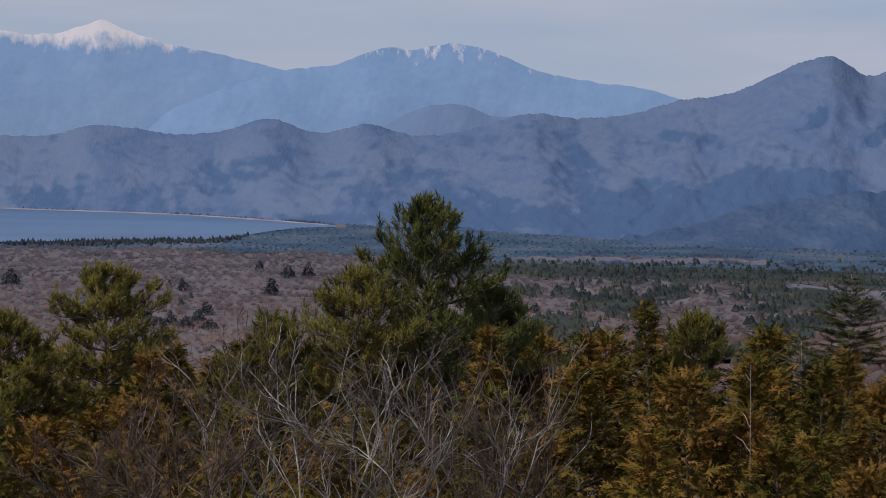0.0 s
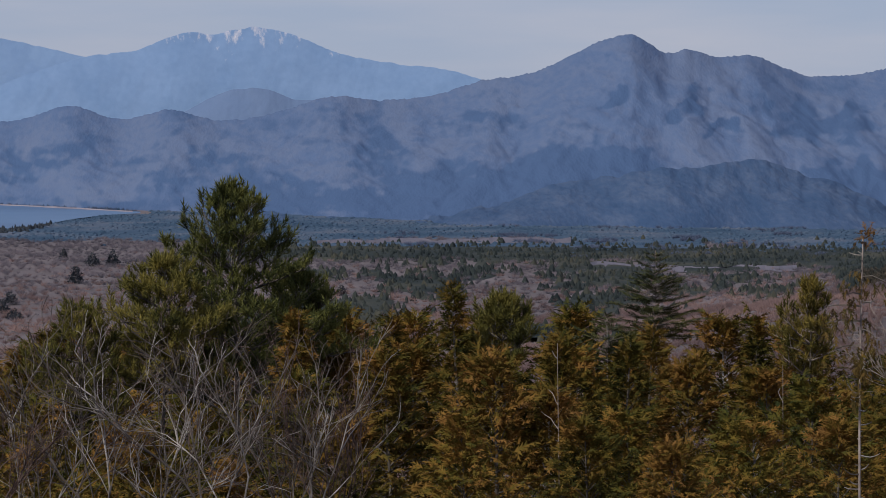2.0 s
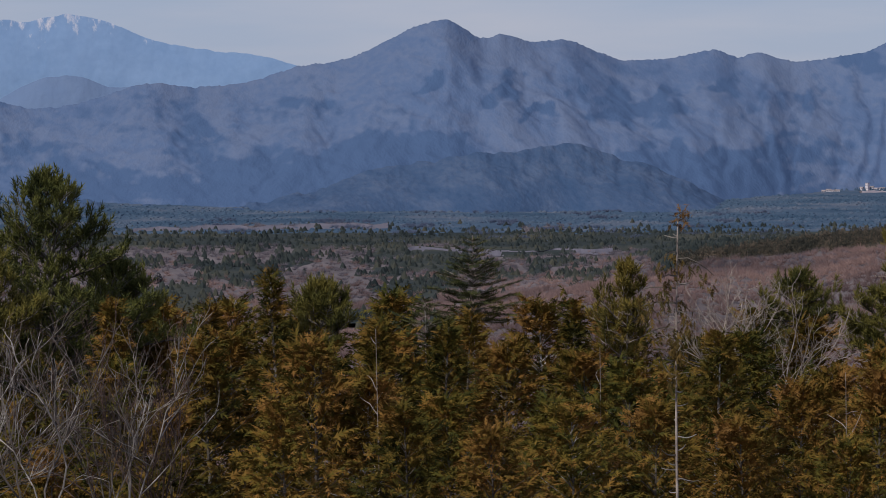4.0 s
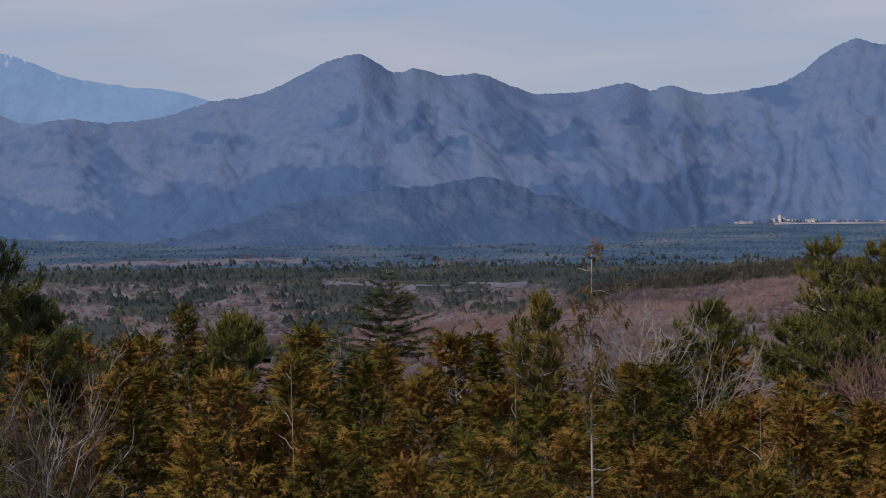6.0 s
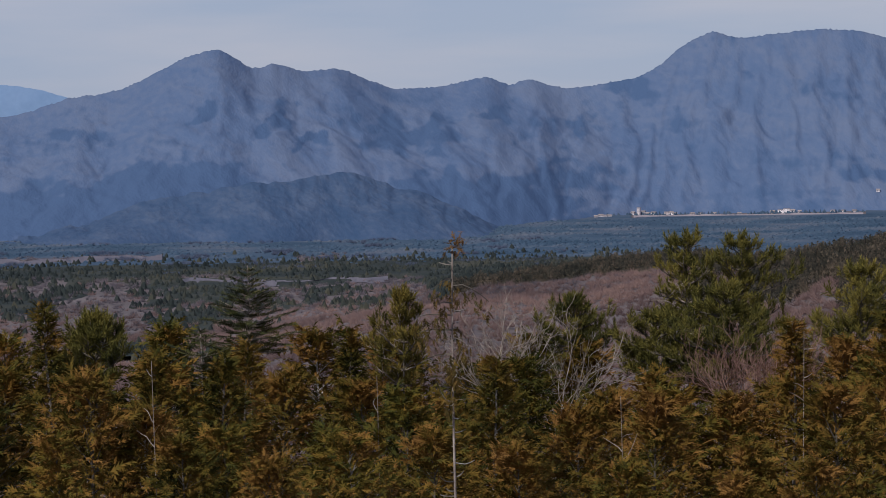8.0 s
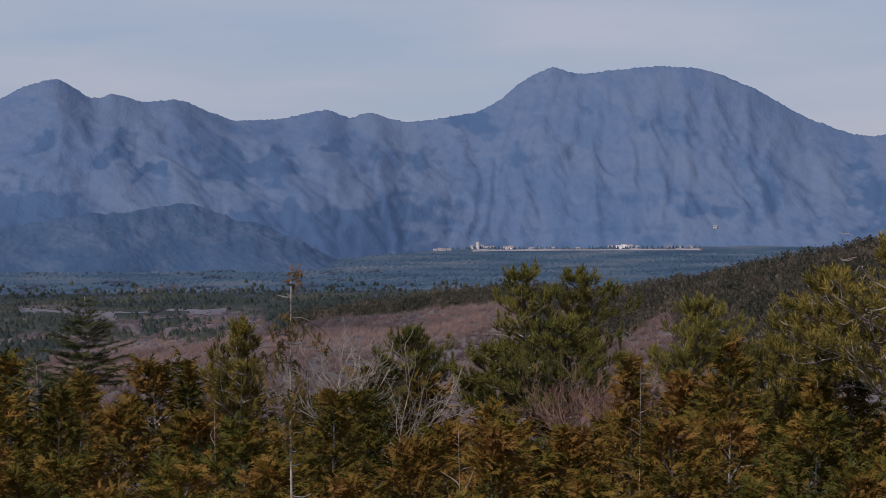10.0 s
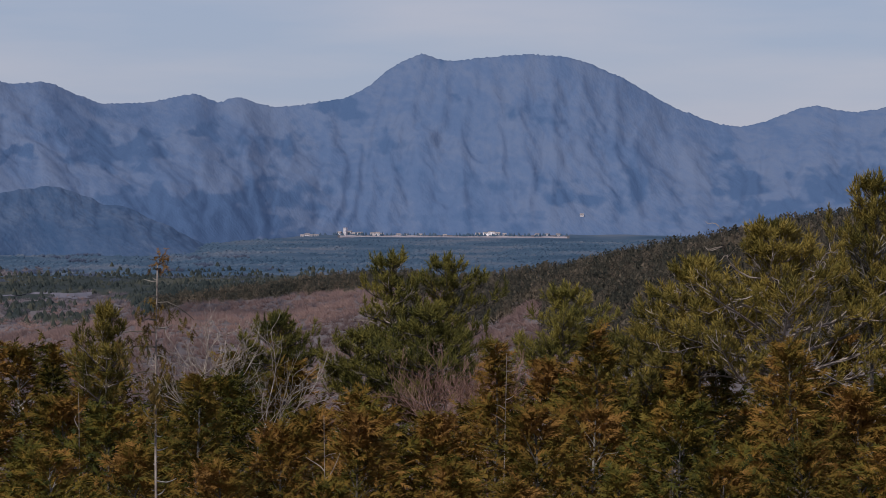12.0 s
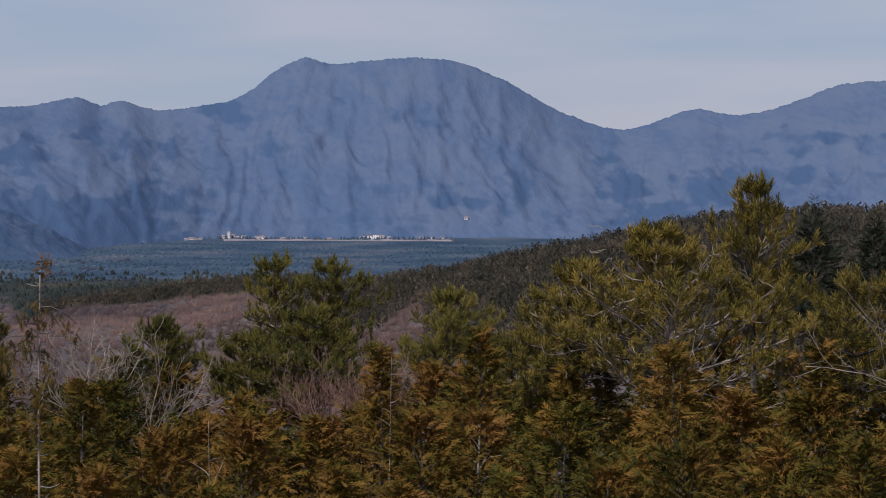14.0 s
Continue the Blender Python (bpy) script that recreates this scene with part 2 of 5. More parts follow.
PLASTER = material("white house plaster", [(0.1, (0.384, 0.3375, 0.3625)), (0.5, (0.5888, 0.5375, 0.5875)), (0.9, (0.8192, 0.775, 0.825))], 0.3, 6, per_object=0.9)
ROOF = material("grey roof tiles", [(0.2, (0.16, 0.14, 0.15)), (0.8, (0.32, 0.27, 0.27))], 0.4, 6, per_object=0.5)
# panes lightened by colour, as distance haze would wash them out
PANE = material("window glass paled for haze", [(0.2, (0.14, 0.14, 0.17)), (0.8, (0.22, 0.21, 0.24))], 0.5, 3, rough=0.2)


# ---- mesh helpers ----
class Builder:
    """Collects triangles as arrays."""

    def __init__(self):
        self.v, self.f, self.n = [], [], 0

    def add(self, v, f):
        self.v.append(np.asarray(v, float).reshape(-1, 3))
        self.f.append(np.asarray(f, int).reshape(-1, 3) + self.n)
        self.n += len(self.v[-1])

    def repeat(self, v, f, mats):
        """A template at many 3x4 placements."""
        if not len(mats):
            return
        mats = np.asarray(mats)
        pts = np.einsum("nij,kj->nki", mats[:, :, :3], v) + mats[:, None, :, 3]
        faces = f[None] + (np.arange(len(mats)) * len(v))[:, None, None]
        self.add(pts.reshape(-1, 3), faces.reshape(-1, 3))

    def tube(self, pts, r, k=4):
        pts, r = np.asarray(pts, float), np.asarray(r, float)
        d = pts[-1] - pts[0]
        d = d / (np.linalg.norm(d) + 1e-9)
        u = np.cross(d, (0.31, 0.52, 0.79) if abs(d[2]) > 0.8 else (0, 0, 1))
        u /= np.linalg.norm(u) + 1e-9
        w = np.cross(d, u)
        a = np.arange(k) * 2 * np.pi / k
        ring = np.cos(a)[:, None] * u + np.sin(a)[:, None] * w
        v = pts[:, None] + r[:, None, None] * ring[None]
        n = len(pts)
        i, j = np.meshgrid(np.arange(n - 1), np.arange(k), indexing="ij")
        a0, a1 = i * k + j, i * k + (j + 1) % k
        b0, b1 = a0 + k, a1 + k
        f = np.concatenate([np.stack([a0, a1, b1], -1).reshape(-1, 3), np.stack([a0, b1, b0], -1).reshape(-1, 3)])
        self.add(v.reshape(-1, 3), f)

    def mesh(self, name, mat, smooth=False):
        me = bpy.data.meshes.new(name)
        v, f = np.concatenate(self.v), np.concatenate(self.f)
        me.vertices.add(len(v))
        me.vertices.foreach_set("co", v.ravel())
        me.loops.add(f.size)
        me.loops.foreach_set("vertex_index", f.ravel())
        me.polygons.add(len(f))
        me.polygons.foreach_set("loop_start", np.arange(0, f.size, 3))
        me.polygons.foreach_set("use_smooth", np.full(len(f), smooth))
        me.update()
        me.validate()
        me.materials.append(mat)
        return me


def part(name, builder, mat, parent=None, label="", smooth=False):
    ob = new(name, builder.mesh(name, mat, smooth))
    if parent is not None:
        ob.parent = parent
    return tagged(ob, label)


def frames_along(axis, rng, roll=None):
    """3x3 frames whose x axis is the given unit vector, turned at random round it."""
    axis = np.asarray(axis, float)
    axis /= np.linalg.norm(axis, axis=1)[:, None] + 1e-9
    side = np.cross(np.tile((0.0, 0.0, 1.0), (len(axis), 1)), axis)
    side += 1e-4
    side /= np.linalg.norm(side, axis=1)[:, None]
    up = np.cross(axis, side)
    a = rng.uniform(-np.pi, np.pi, len(axis)) if roll is None else rng.normal(0, roll, len(axis))
    s2 = side * np.cos(a)[:, None] + up * np.sin(a)[:, None]
    u2 = np.cross(axis, s2)
    return np.stack([axis, s2, u2], 2)


def placements(pos, axis, size, rng, roll=None):
    r = frames_along(axis, rng, roll) * np.asarray(size)[:, None, None]
    return np.concatenate([r, np.asarray(pos)[:, :, None]], 2)


def fbm(x, y, octaves=4):
    """Smooth noise from sums of turned sines with hashed phases, as arrays."""
    out, amp, freq = 0.0, 1.0, 1.0
    for k in range(octaves):
        a = 0.7 + 1.9 * k
        u, w = x * math.cos(a) - y * math.sin(a), x * math.sin(a) + y * math.cos(a)
        out = out + amp * np.sin(u * freq + 1.7 * np.sin(w * freq * 0.73 + k) + 2.1 * k) * np.cos(w * freq * 0.91 + 1.3 * np.sin(u * freq * 0.57 + 2 * k))
        amp, freq = amp * 0.55, freq * 2.03
    return out


def curve(points, at):
    """Smooth curve through a few (place, value) pairs."""
    p = np.asarray(points, float)
    at = np.asarray(at, float)
    k = np.clip(np.searchsorted(p[:, 0], at) - 1, 0, len(p) - 2)
    x0, x1, y0, y1 = p[k, 0], p[k + 1, 0], p[k, 1], p[k + 1, 1]
    slope = np.gradient(p[:, 1], p[:, 0])
    h = x1 - x0
    s = np.clip((at - x0) / h, 0, 1)
    return ((2 * s**3 - 3 * s**2 + 1) * y0 + (s**3 - 2 * s**2 + s) * h * slope[k] + (3 * s**2 - 2 * s**3) * y1 + (s**3 - s**2) * h * slope[k + 1])


def polar(az, d):
    a = np.radians(az)
    return d * np.sin(a), d * np.cos(a)


# ---- ground ----
HILL = [(0, 122.4), (20, 121.0), (34, 119.4), (39.5, 115.4), (48, 114), (60, 112.5), (100, 103), (200, 74), (400, 36), (700, 10), (1000, 1), (1400, 0), (6000, 0)]
CREST_D = [(4, 1250), (9, 1500), (12, 1900), (15, 2000), (17, 1850), (19, 1650), (21, 1430), (23, 1250), (25.5, 1100), (28, 960), (31, 850), (45, 700)]
CREST_Z = [(-60, 0), (3, 0), (6, 8), (9, 14), (12, 14), (15, 26), (17, 38), (19, 44), (21, 62), (23, 78), (25.5, 92), (28, 100), (31, 102), (45, 104)]
HUMP_D = [(2, 1150), (6, 1250), (9, 1350), (12, 1550), (15, 1750), (20, 1800), (40, 1800)]
HUMP_Z = [(-60, 0), (2, 0), (4, 5), (6, 14), (9, 22), (11, 28), (13, 24), (16, 20), (24, 10), (40, 0)]


def ground(az, d):
    az, d = np.asarray(az, float), np.asarray(d, float)
    z = curve(HILL, d)
    inside = np.clip((az + 30) / 20, 0, 1) * np.clip((75 - az) / 25, 0, 1)
    for place, high, front, back in ((CREST_D, CREST_Z, 620.0, 330.0), (HUMP_D, HUMP_Z, 420.0, 300.0)):
        dc = curve(place, np.clip(az, place[0][0], place[-1][0]))
        zc = np.maximum(curve(high, np.clip(az, -60, high[-1][0])), 0) * inside
        u = (d - dc) / np.where(d < dc, front, back)
        z = np.maximum(z, zc * np.exp(-u * u))
    x, y = polar(az, d)
    return z + np.clip((d - 300) / 900, 0, 1) * 1.2 * (fbm(x / 90, y / 90, 3))


def sheet(az0, az1, na, ds, height):
    """A sheet over azimuths and distances; height(az, d) gives z."""
    az, d = np.meshgrid(np.linspace(az0, az1, na), ds, indexing="ij")
    x, y = polar(az, d)
    v = np.stack([x, y, height(az, d)], -1).reshape(-1, 3)
    nd = len(ds)
    i, j = np.meshgrid(np.arange(na - 1), np.arange(nd - 1), indexing="ij")
    a = i * nd + j
    f = np.concatenate([np.stack([a, a + nd + 1, a + 1], -1).reshape(-1, 3), np.stack([a, a + nd, a + nd + 1], -1).reshape(-1, 3)])
    b = Builder()
    b.add(v, f)
    return b


ring_d = np.concatenate([[0.01, 2.0], np.geomspace(6, 700, 36), np.linspace(740, 4950, 90)])
gr = part("ground", sheet(-180, 180, 401, ring_d, ground), GROUND, smooth=True)
tagged(gr, "brown forest floor falling from the hilltop to a wide flat plain", "ground", kind="structure")

LAKE_FAR = [(-40, 4300), (-9, 4330), (-5, 4120), (-2.1, 3800), (1, 3650)]
LAKE_NEAR = [(-40, 2950), (-9, 3060), (-5.6, 3190), (-4.6, 3240), (-3.3, 3600), (-2.1, 3770), (1, 3650)]


def strip(az0, az1, na, near, far, z0, z1, n=6, follow=False):
    """A flat strip between two shore lines."""
    az, s = np.meshgrid(np.linspace(az0, az1, na), np.linspace(0, 1, n), indexing="ij")
    d = near(az) * (1 - s) + far(az) * s
    x, y = polar(az, d)
    z = (ground(az, d) if follow else 0.0) + z0 * (1 - s) + z1 * s
    i, j = np.meshgrid(np.arange(na - 1), np.arange(n - 1), indexing="ij")
    a = i * n + j
    f = np.concatenate([np.stack([a, a + n + 1, a + 1], -1).reshape(-1, 3), np.stack([a, a + n, a + n + 1], -1).reshape(-1, 3)])
    b = Builder()
    b.add(np.stack([x, y, z], -1).reshape(-1, 3), f)
    return b


lake = part("water", strip(-38, -2.2, 140, lambda a: curve(LAKE_NEAR, a), lambda a: curve(LAKE_FAR, a) + 20, 2.6, 2.6, 30), WATER, smooth=True)
tagged(lake, "calm blue lake below the wooded mountains", "lake", kind="structure")
shore = part("beach", strip(-38, -2.35, 160, lambda a: curve(LAKE_FAR, a) - 6 + 9 * fbm(a * 3, a * 0), lambda a: curve(LAKE_FAR, a) - 4 + 22 * np.clip((-a - 2.3) / 1.3, 0.08, 1) * (1 + 0.4 * fbm(a * 4, a * 0)), 2.7, 3.7), SAND)
tagged(shore, "pale gravel beach along the far lake shore", "beach", kind="structure")
shore2 = part("beach", strip(16.25, 20.9, 120, lambda a: 4062 + 16 * fbm(a * 6, a * 0 + 2), lambda a: 4108 + 24 * fbm(a * 9, a * 0), 1.4, 2.6), SAND)
tagged(shore2, "pale gravel shore below the lakeside village", "beach", kind="structure")
FIELDS = ((1.4, 6.6, 2850, 2905), (7.0, 11.2, 2375, 2420))
for az0, az1, d0, d1 in FIELDS:
    fl = part("field", strip(az0, az1, 60, lambda a: d0 + 22 * fbm(a * 4, a * 0, 4), lambda a: d1 + 30 * fbm(a * 3, a * 0 + 5, 4), 0.6, 4.0, 10, True), FIELD)
    tagged(fl, "pale dry grass clearing between dark conifer woods", "field", kind="structure")

# ---- mountains ----
BASE_D = [(-45, 4420), (-9, 4420), (-5, 4210), (-2, 3930), (0, 3750), (3, 3560), (9, 3560), (13, 3690), (15.5, 4120), (21, 4230), (24, 4230), (31, 4150), (60, 4100)]
RANGE_EL = [(-45, 0.3), (-20, 0.2), (-12, 0.0), (-9, -0.14), (-8, -0.1), (-7.2, 0.11), (-6.6, 0.08), (-5.6, -0.04), (-4.6, 0.03), (-3.6, 0.31),
            (-2.6, 0.04), (-1.6, 0.24), (-0.6, 0.03), (0.5, 0.17), (1.7, 0.52), (2.7, 0.45), (3.7, 0.54), (4.7, 0.84), (5.7, 1.0),
            (6.6, 1.37), (7.3, 1.71), (7.85, 1.78), (8.55, 1.43), (8.95, 1.50), (9.5, 1.36), (10.2, 1.38), (11.4, 0.97), (12.4, 1.0),
            (13.3, 1.15), (13.85, 1.02), (14.0, 1.08), (14.86, 0.91), (15.7, 1.0), (16.55, 1.18), (17.25, 1.69), (17.83, 1.98), (18.4, 1.89),
            (19.9, 2.0), (20.97, 1.94), (21.8, 1.63), (23.4, 0.8), (24.35, 0.56), (26.0, 0.97)]
RANGE_EL += [(26.5, 0.87), (27.85, 1.13), (28.6, 1.43), (29.7, 1.56), (34, 1.3), (45, 1.7), (60, 1.2)]
CREST_AT = [(-45, 4700), (-9, 4640), (-3, 4560), (0.5, 4450), (4, 4480), (7.8, 4420), (11.5, 4640), (15, 4720), (19, 4700), (24.3, 4740), (29, 4650), (60, 4650)]


# spurs: azimuth at the crest, and by how much they swing aside on the way down
SPURS = [(-22, 0), (-15, 0.4), (-12, 0.5), (-9.2, -0.4), (-7.2, 0.6), (-5.2, -0.2), (-3.6, 0.5), (-1.7, -0.5), (-0.2, 0.3), (1.7, 0.8), (3.4, 0.2), (4.9, -0.6), (6.5, -0.7),
         (7.8, 3.0), (9.0, 2.7), (10.2, 2.3), (11.8, 1.5), (13.3, 0.9), (14.2, 0.5), (15.2, 0.2), (16.0, 0.0), (16.6, -0.2), (17.2, -0.35), (17.8, -0.45), (18.4, -0.4), (18.9, -0.25), (19.4, -0.1), (19.9, 0.2), (20.4, 0.5), (21.0, 0.8),
         (21.7, 0.9), (22.4, 0.8), (23.2, 0.5), (24.2, 0.0), (24.9, -0.4), (25.5, -0.5), (26.0, -0.3), (26.7, 0.0), (27.3, 0.2), (28.0, 0.4), (28.6, 0.5), (29.6, 0.4), (31, 0.3), (34, 0), (38, 0), (42, 0)]


def spur_phase(az, u):
    """Signed place between the back of a spur (0) and the valley beside it (-1 or 1)."""
    w = np.zeros_like(az)
    at = np.array([a for a, _ in SPURS])
    swing = np.array([b for _, b in SPURS])
    for j in range(az.shape[1]):
        low = 1 - min(float(u[0, j]), 1.0)
        q = np.interp(az[:, j] + 0.24 * fbm(az[:, j] * 1.9, u[:, j] * 3, 3), at + swing * low ** 1.1, np.arange(len(at)))
        w[:, j] = 2 * (q - np.round(q))
    return w


def crest_top(az):
    return CAMZ + curve(CREST_AT, az) * np.tan(np.radians(curve(RANGE_EL, az)))


def worn(z, fixed, step_x, step_y, rounds, k):
    """Cut branching gullies: water runs from the last row down to the first."""
    na, n = z.shape
    ids = np.arange(na)
    for r in range(rounds):
        flow = np.ones_like(z)
        cut = np.zeros_like(z)
        for j in range(n - 1, 0, -1):
            best, to, fall = None, ids, None
            for off in (0, -1, 1, -2, 2):
                t = np.clip(ids + off, 0, na - 1)
                grade = (z[:, j] - z[t, j - 1]) / math.hypot(step_y, off * step_x)
                if best is None:
                    best, to = grade, t
                else:
                    hit = grade > best
                    best, to = np.where(hit, grade, best), np.where(hit, t, to)
            flow[:, j - 1] += np.bincount(to, flow[:, j], na)
            cut[:, j] = np.minimum(k * np.minimum(flow[:, j], 1500) ** 0.45 * np.clip(best, 0, 0.8), np.maximum(best, 0) * step_y * 0.4)
        z = z - cut * fixed
        z = z + 0.08 * fixed * (np.roll(z, 1, 0) + np.roll(z, -1, 0) - 2 * z)
    return z


# dark patches on the slopes, conifer stands and one valley; negative rows keep a spur pale: azimuth, elevation, half
# width and half height in degrees, and how closed
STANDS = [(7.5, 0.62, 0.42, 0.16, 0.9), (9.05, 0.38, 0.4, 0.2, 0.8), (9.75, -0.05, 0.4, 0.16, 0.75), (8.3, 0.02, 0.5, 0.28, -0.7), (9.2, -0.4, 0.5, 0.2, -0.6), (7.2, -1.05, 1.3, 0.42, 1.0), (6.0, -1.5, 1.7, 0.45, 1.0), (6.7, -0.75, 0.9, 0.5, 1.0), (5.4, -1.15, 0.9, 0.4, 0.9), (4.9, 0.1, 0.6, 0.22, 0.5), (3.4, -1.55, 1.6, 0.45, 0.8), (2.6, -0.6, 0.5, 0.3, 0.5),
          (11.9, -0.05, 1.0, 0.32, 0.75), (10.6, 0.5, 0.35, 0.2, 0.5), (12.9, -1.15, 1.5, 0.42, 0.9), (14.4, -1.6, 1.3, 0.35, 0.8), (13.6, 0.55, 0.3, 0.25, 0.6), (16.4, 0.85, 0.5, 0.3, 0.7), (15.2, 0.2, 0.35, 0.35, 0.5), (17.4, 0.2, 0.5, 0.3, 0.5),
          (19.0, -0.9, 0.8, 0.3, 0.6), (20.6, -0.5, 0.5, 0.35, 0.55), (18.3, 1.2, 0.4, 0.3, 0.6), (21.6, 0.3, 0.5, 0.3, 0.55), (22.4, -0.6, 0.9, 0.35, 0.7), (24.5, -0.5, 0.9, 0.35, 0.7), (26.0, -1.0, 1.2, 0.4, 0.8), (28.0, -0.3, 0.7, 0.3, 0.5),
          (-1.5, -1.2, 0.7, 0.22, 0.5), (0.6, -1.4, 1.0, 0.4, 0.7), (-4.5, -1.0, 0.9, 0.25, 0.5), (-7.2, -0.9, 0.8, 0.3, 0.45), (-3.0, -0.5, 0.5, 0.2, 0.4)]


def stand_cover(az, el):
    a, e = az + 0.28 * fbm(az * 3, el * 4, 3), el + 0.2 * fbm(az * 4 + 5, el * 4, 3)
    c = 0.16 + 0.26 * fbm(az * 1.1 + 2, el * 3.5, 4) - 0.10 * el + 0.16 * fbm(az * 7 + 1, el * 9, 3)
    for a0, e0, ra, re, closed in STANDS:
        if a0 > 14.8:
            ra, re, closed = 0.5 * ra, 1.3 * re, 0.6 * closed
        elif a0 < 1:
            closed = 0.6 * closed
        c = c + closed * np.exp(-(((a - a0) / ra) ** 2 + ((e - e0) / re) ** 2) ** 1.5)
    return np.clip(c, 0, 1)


def grid_faces(na, n):
    i, j = np.meshgrid(np.arange(na - 1), np.arange(n - 1), indexing="ij")
    a = i * n + j
    return np.concatenate([np.stack([a, a + n + 1, a + 1], -1).reshape(-1, 3), np.stack([a, a + n, a + n + 1], -1).reshape(-1, 3)])


def range_sheet(az0, az1, na, nd):
    az, u = np.meshgrid(np.linspace(az0, az1, na), np.concatenate([np.linspace(0, 1.0, nd), [1.05, 1.25]]), indexing="ij")
    base, at = curve(BASE_D, az), curve(CREST_AT, az)
    d = base + u * (at - base)
    x, y = polar(az, d)
    top = crest_top(az) + np.clip(u * 10 - 9, 0, 1) * (1.0 * fbm(az * 6, az * 0, 3) + 0.75 * fbm(az * 31, az * 0 + 1, 3))
    w = spur_phase(az, u)
    v = np.abs(w)
    inner = np.clip(u, 0, 1)
    mid = (inner ** 0.55 * (1 - inner) ** 0.6) * 1.5
    # valleys between the spurs, and side ribs that leave each spur slantwise
    rib = inner * 6.5 + 1.5 * v + 0.5 * fbm(x / 60, y / 190, 2) + 0.37 * np.round(az * 0.7)
    rib = 0.5 - 0.5 * np.cos(2 * np.pi * rib)
    s = np.where(u < 1, np.clip(u, 1e-6, 1) ** 1.08, 1 - 0.6 * (u - 1))
    z = top * s - mid * top * (0.036 * (0.5 - 0.5 * np.cos(np.pi * v)) + 0.014 * rib * np.clip(v * 2.2, 0, 1))
    wx, wy = x + 14 * fbm(x / 70, y / 130, 2), y + 30 * fbm(x / 80 + 4, y / 150, 2)
    z = z + mid * top * (0.03 * fbm(x / 150, y / 420, 3) + 0.038 * (0.35 - np.abs(fbm(wx / 62 + 3, wy / 135, 3))) + 0.017 * (0.35 - np.abs(fbm(wx / 24, wy / 52 + 1, 3))))
    z = np.minimum(z, top * (0.1 + 0.9 * inner ** 0.5))
    z[:, nd - 1] = top[:, nd - 1] + np.random.default_rng(8).uniform(-0.5, 1.2, na)
    fixed = np.clip(u / 0.06, 0, 1) * np.clip((1 - u) / 0.05, 0, 1)
    z[:, :nd] = worn(z[:, :nd], fixed[:, :nd], 3.6, 9.0, 3, 0.012)
    z[:, 0] = -3
    b = Builder()
    b.add(np.stack([x, y, z], -1).reshape(-1, 3), grid_faces(na, u.shape[1]))
    return b, az, d, z


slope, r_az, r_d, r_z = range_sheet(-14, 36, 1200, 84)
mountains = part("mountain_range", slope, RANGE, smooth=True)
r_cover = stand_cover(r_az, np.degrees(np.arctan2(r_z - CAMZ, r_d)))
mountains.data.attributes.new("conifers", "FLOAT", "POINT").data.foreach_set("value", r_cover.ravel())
tagged(mountains, "mountain range covered with leafless winter woods, tinted blue-grey for haze", "mountains", kind="structure")


def spur_height(az, d):
    el = curve([(0, -2.8), (2, -2.6), (3.4, -2.2), (4.6, -1.75), (6.0, -1.35), (7.3, -1.05), (8.5, -0.98), (9.4, -0.84), (10.1, -0.78), (11.0, -0.98), (11.9, -1.18), (12.7, -1.45), (13.4, -1.92), (14, -2.5)], az)
    base, at = 3330 + 40 * np.sin(az * 2), 3640 + 40 * np.sin(az * 1.3)
    x, y = polar(az, d)
    top = np.maximum(CAMZ + at * np.tan(np.radians(el)), 0) + 4.0 * fbm(az * 2.2 + 1, d / 400, 4)
    u = np.clip((d - base) / (at - base), 0, 2.2)
    s = np.where(u < 1, u ** 0.9, 1 - 0.5 * (u - 1))
    return top * s - np.where(u <= 0, 3, 0) + np.clip(u * (1.6 - u) * 2, 0, 1) * (3.2 * fbm(x / 45, y / 130, 4) + 0.8 * fbm(x / 9, y / 24, 3))


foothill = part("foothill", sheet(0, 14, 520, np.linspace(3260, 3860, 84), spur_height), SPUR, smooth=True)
tagged(foothill, "low dark foothill covered with conifers, blued for haze", "hill", kind="structure")


def far_sheet(points, at, depth, rough_amp, freq, na=420):
    """A distant mountain with its skyline at one distance."""
    az0, az1 = points[0][0], points[-1][0]

    def height(az, d):
        top = CAMZ + at * np.tan(np.radians(curve(points, az))) + rough_amp * fbm(az * freq, az * 0, 4) * np.clip((d - at + depth) / depth * 4 - 3, 0, 1)
        u = (d - (at - depth)) / depth
        x, y = polar(az, d)
        bend = az + 0.3 * fbm(x / 200, y / 200, 2)
        rib = 0.10 * fbm(bend * 2.6, u * 6, 4) - 0.06 * np.abs(fbm(bend * 3 + 2, u * 9, 3))
        return np.maximum(top * (np.clip(u, 0, 1) ** 0.8 + 0.10 * rib * np.clip(u * (1 - u) * 4, 0, 1)), 0)

    return sheet(az0, az1, na, np.linspace(at - depth, at, 22), height)


MID_EL = [(-2.2, -0.3), (-1.15, 0.29), (-0.58, 0.58), (-0.12, 0.68), (0.35, 0.67), (0.93, 0.46), (1.5, 0.45), (2.4, 0.2)]
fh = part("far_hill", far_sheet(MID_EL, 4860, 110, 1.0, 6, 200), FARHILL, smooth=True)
tagged(fh, "rounded hill behind the range, tinted blue for haze", "hill", kind="structure")
ALP1 = [(-30, 1.7), (-20, 2.1), (-12, 1.8), (-9.08, 2.0), (-8.5, 1.92), (-7.95, 1.96), (-7.38, 2.12), (-7.04, 2.24), (-6.7, 2.11), (-5.67, 1.79), (-4.75, 1.62), (-3.71, 1.41), (-2.2, 1.0), (0, 0.4)]
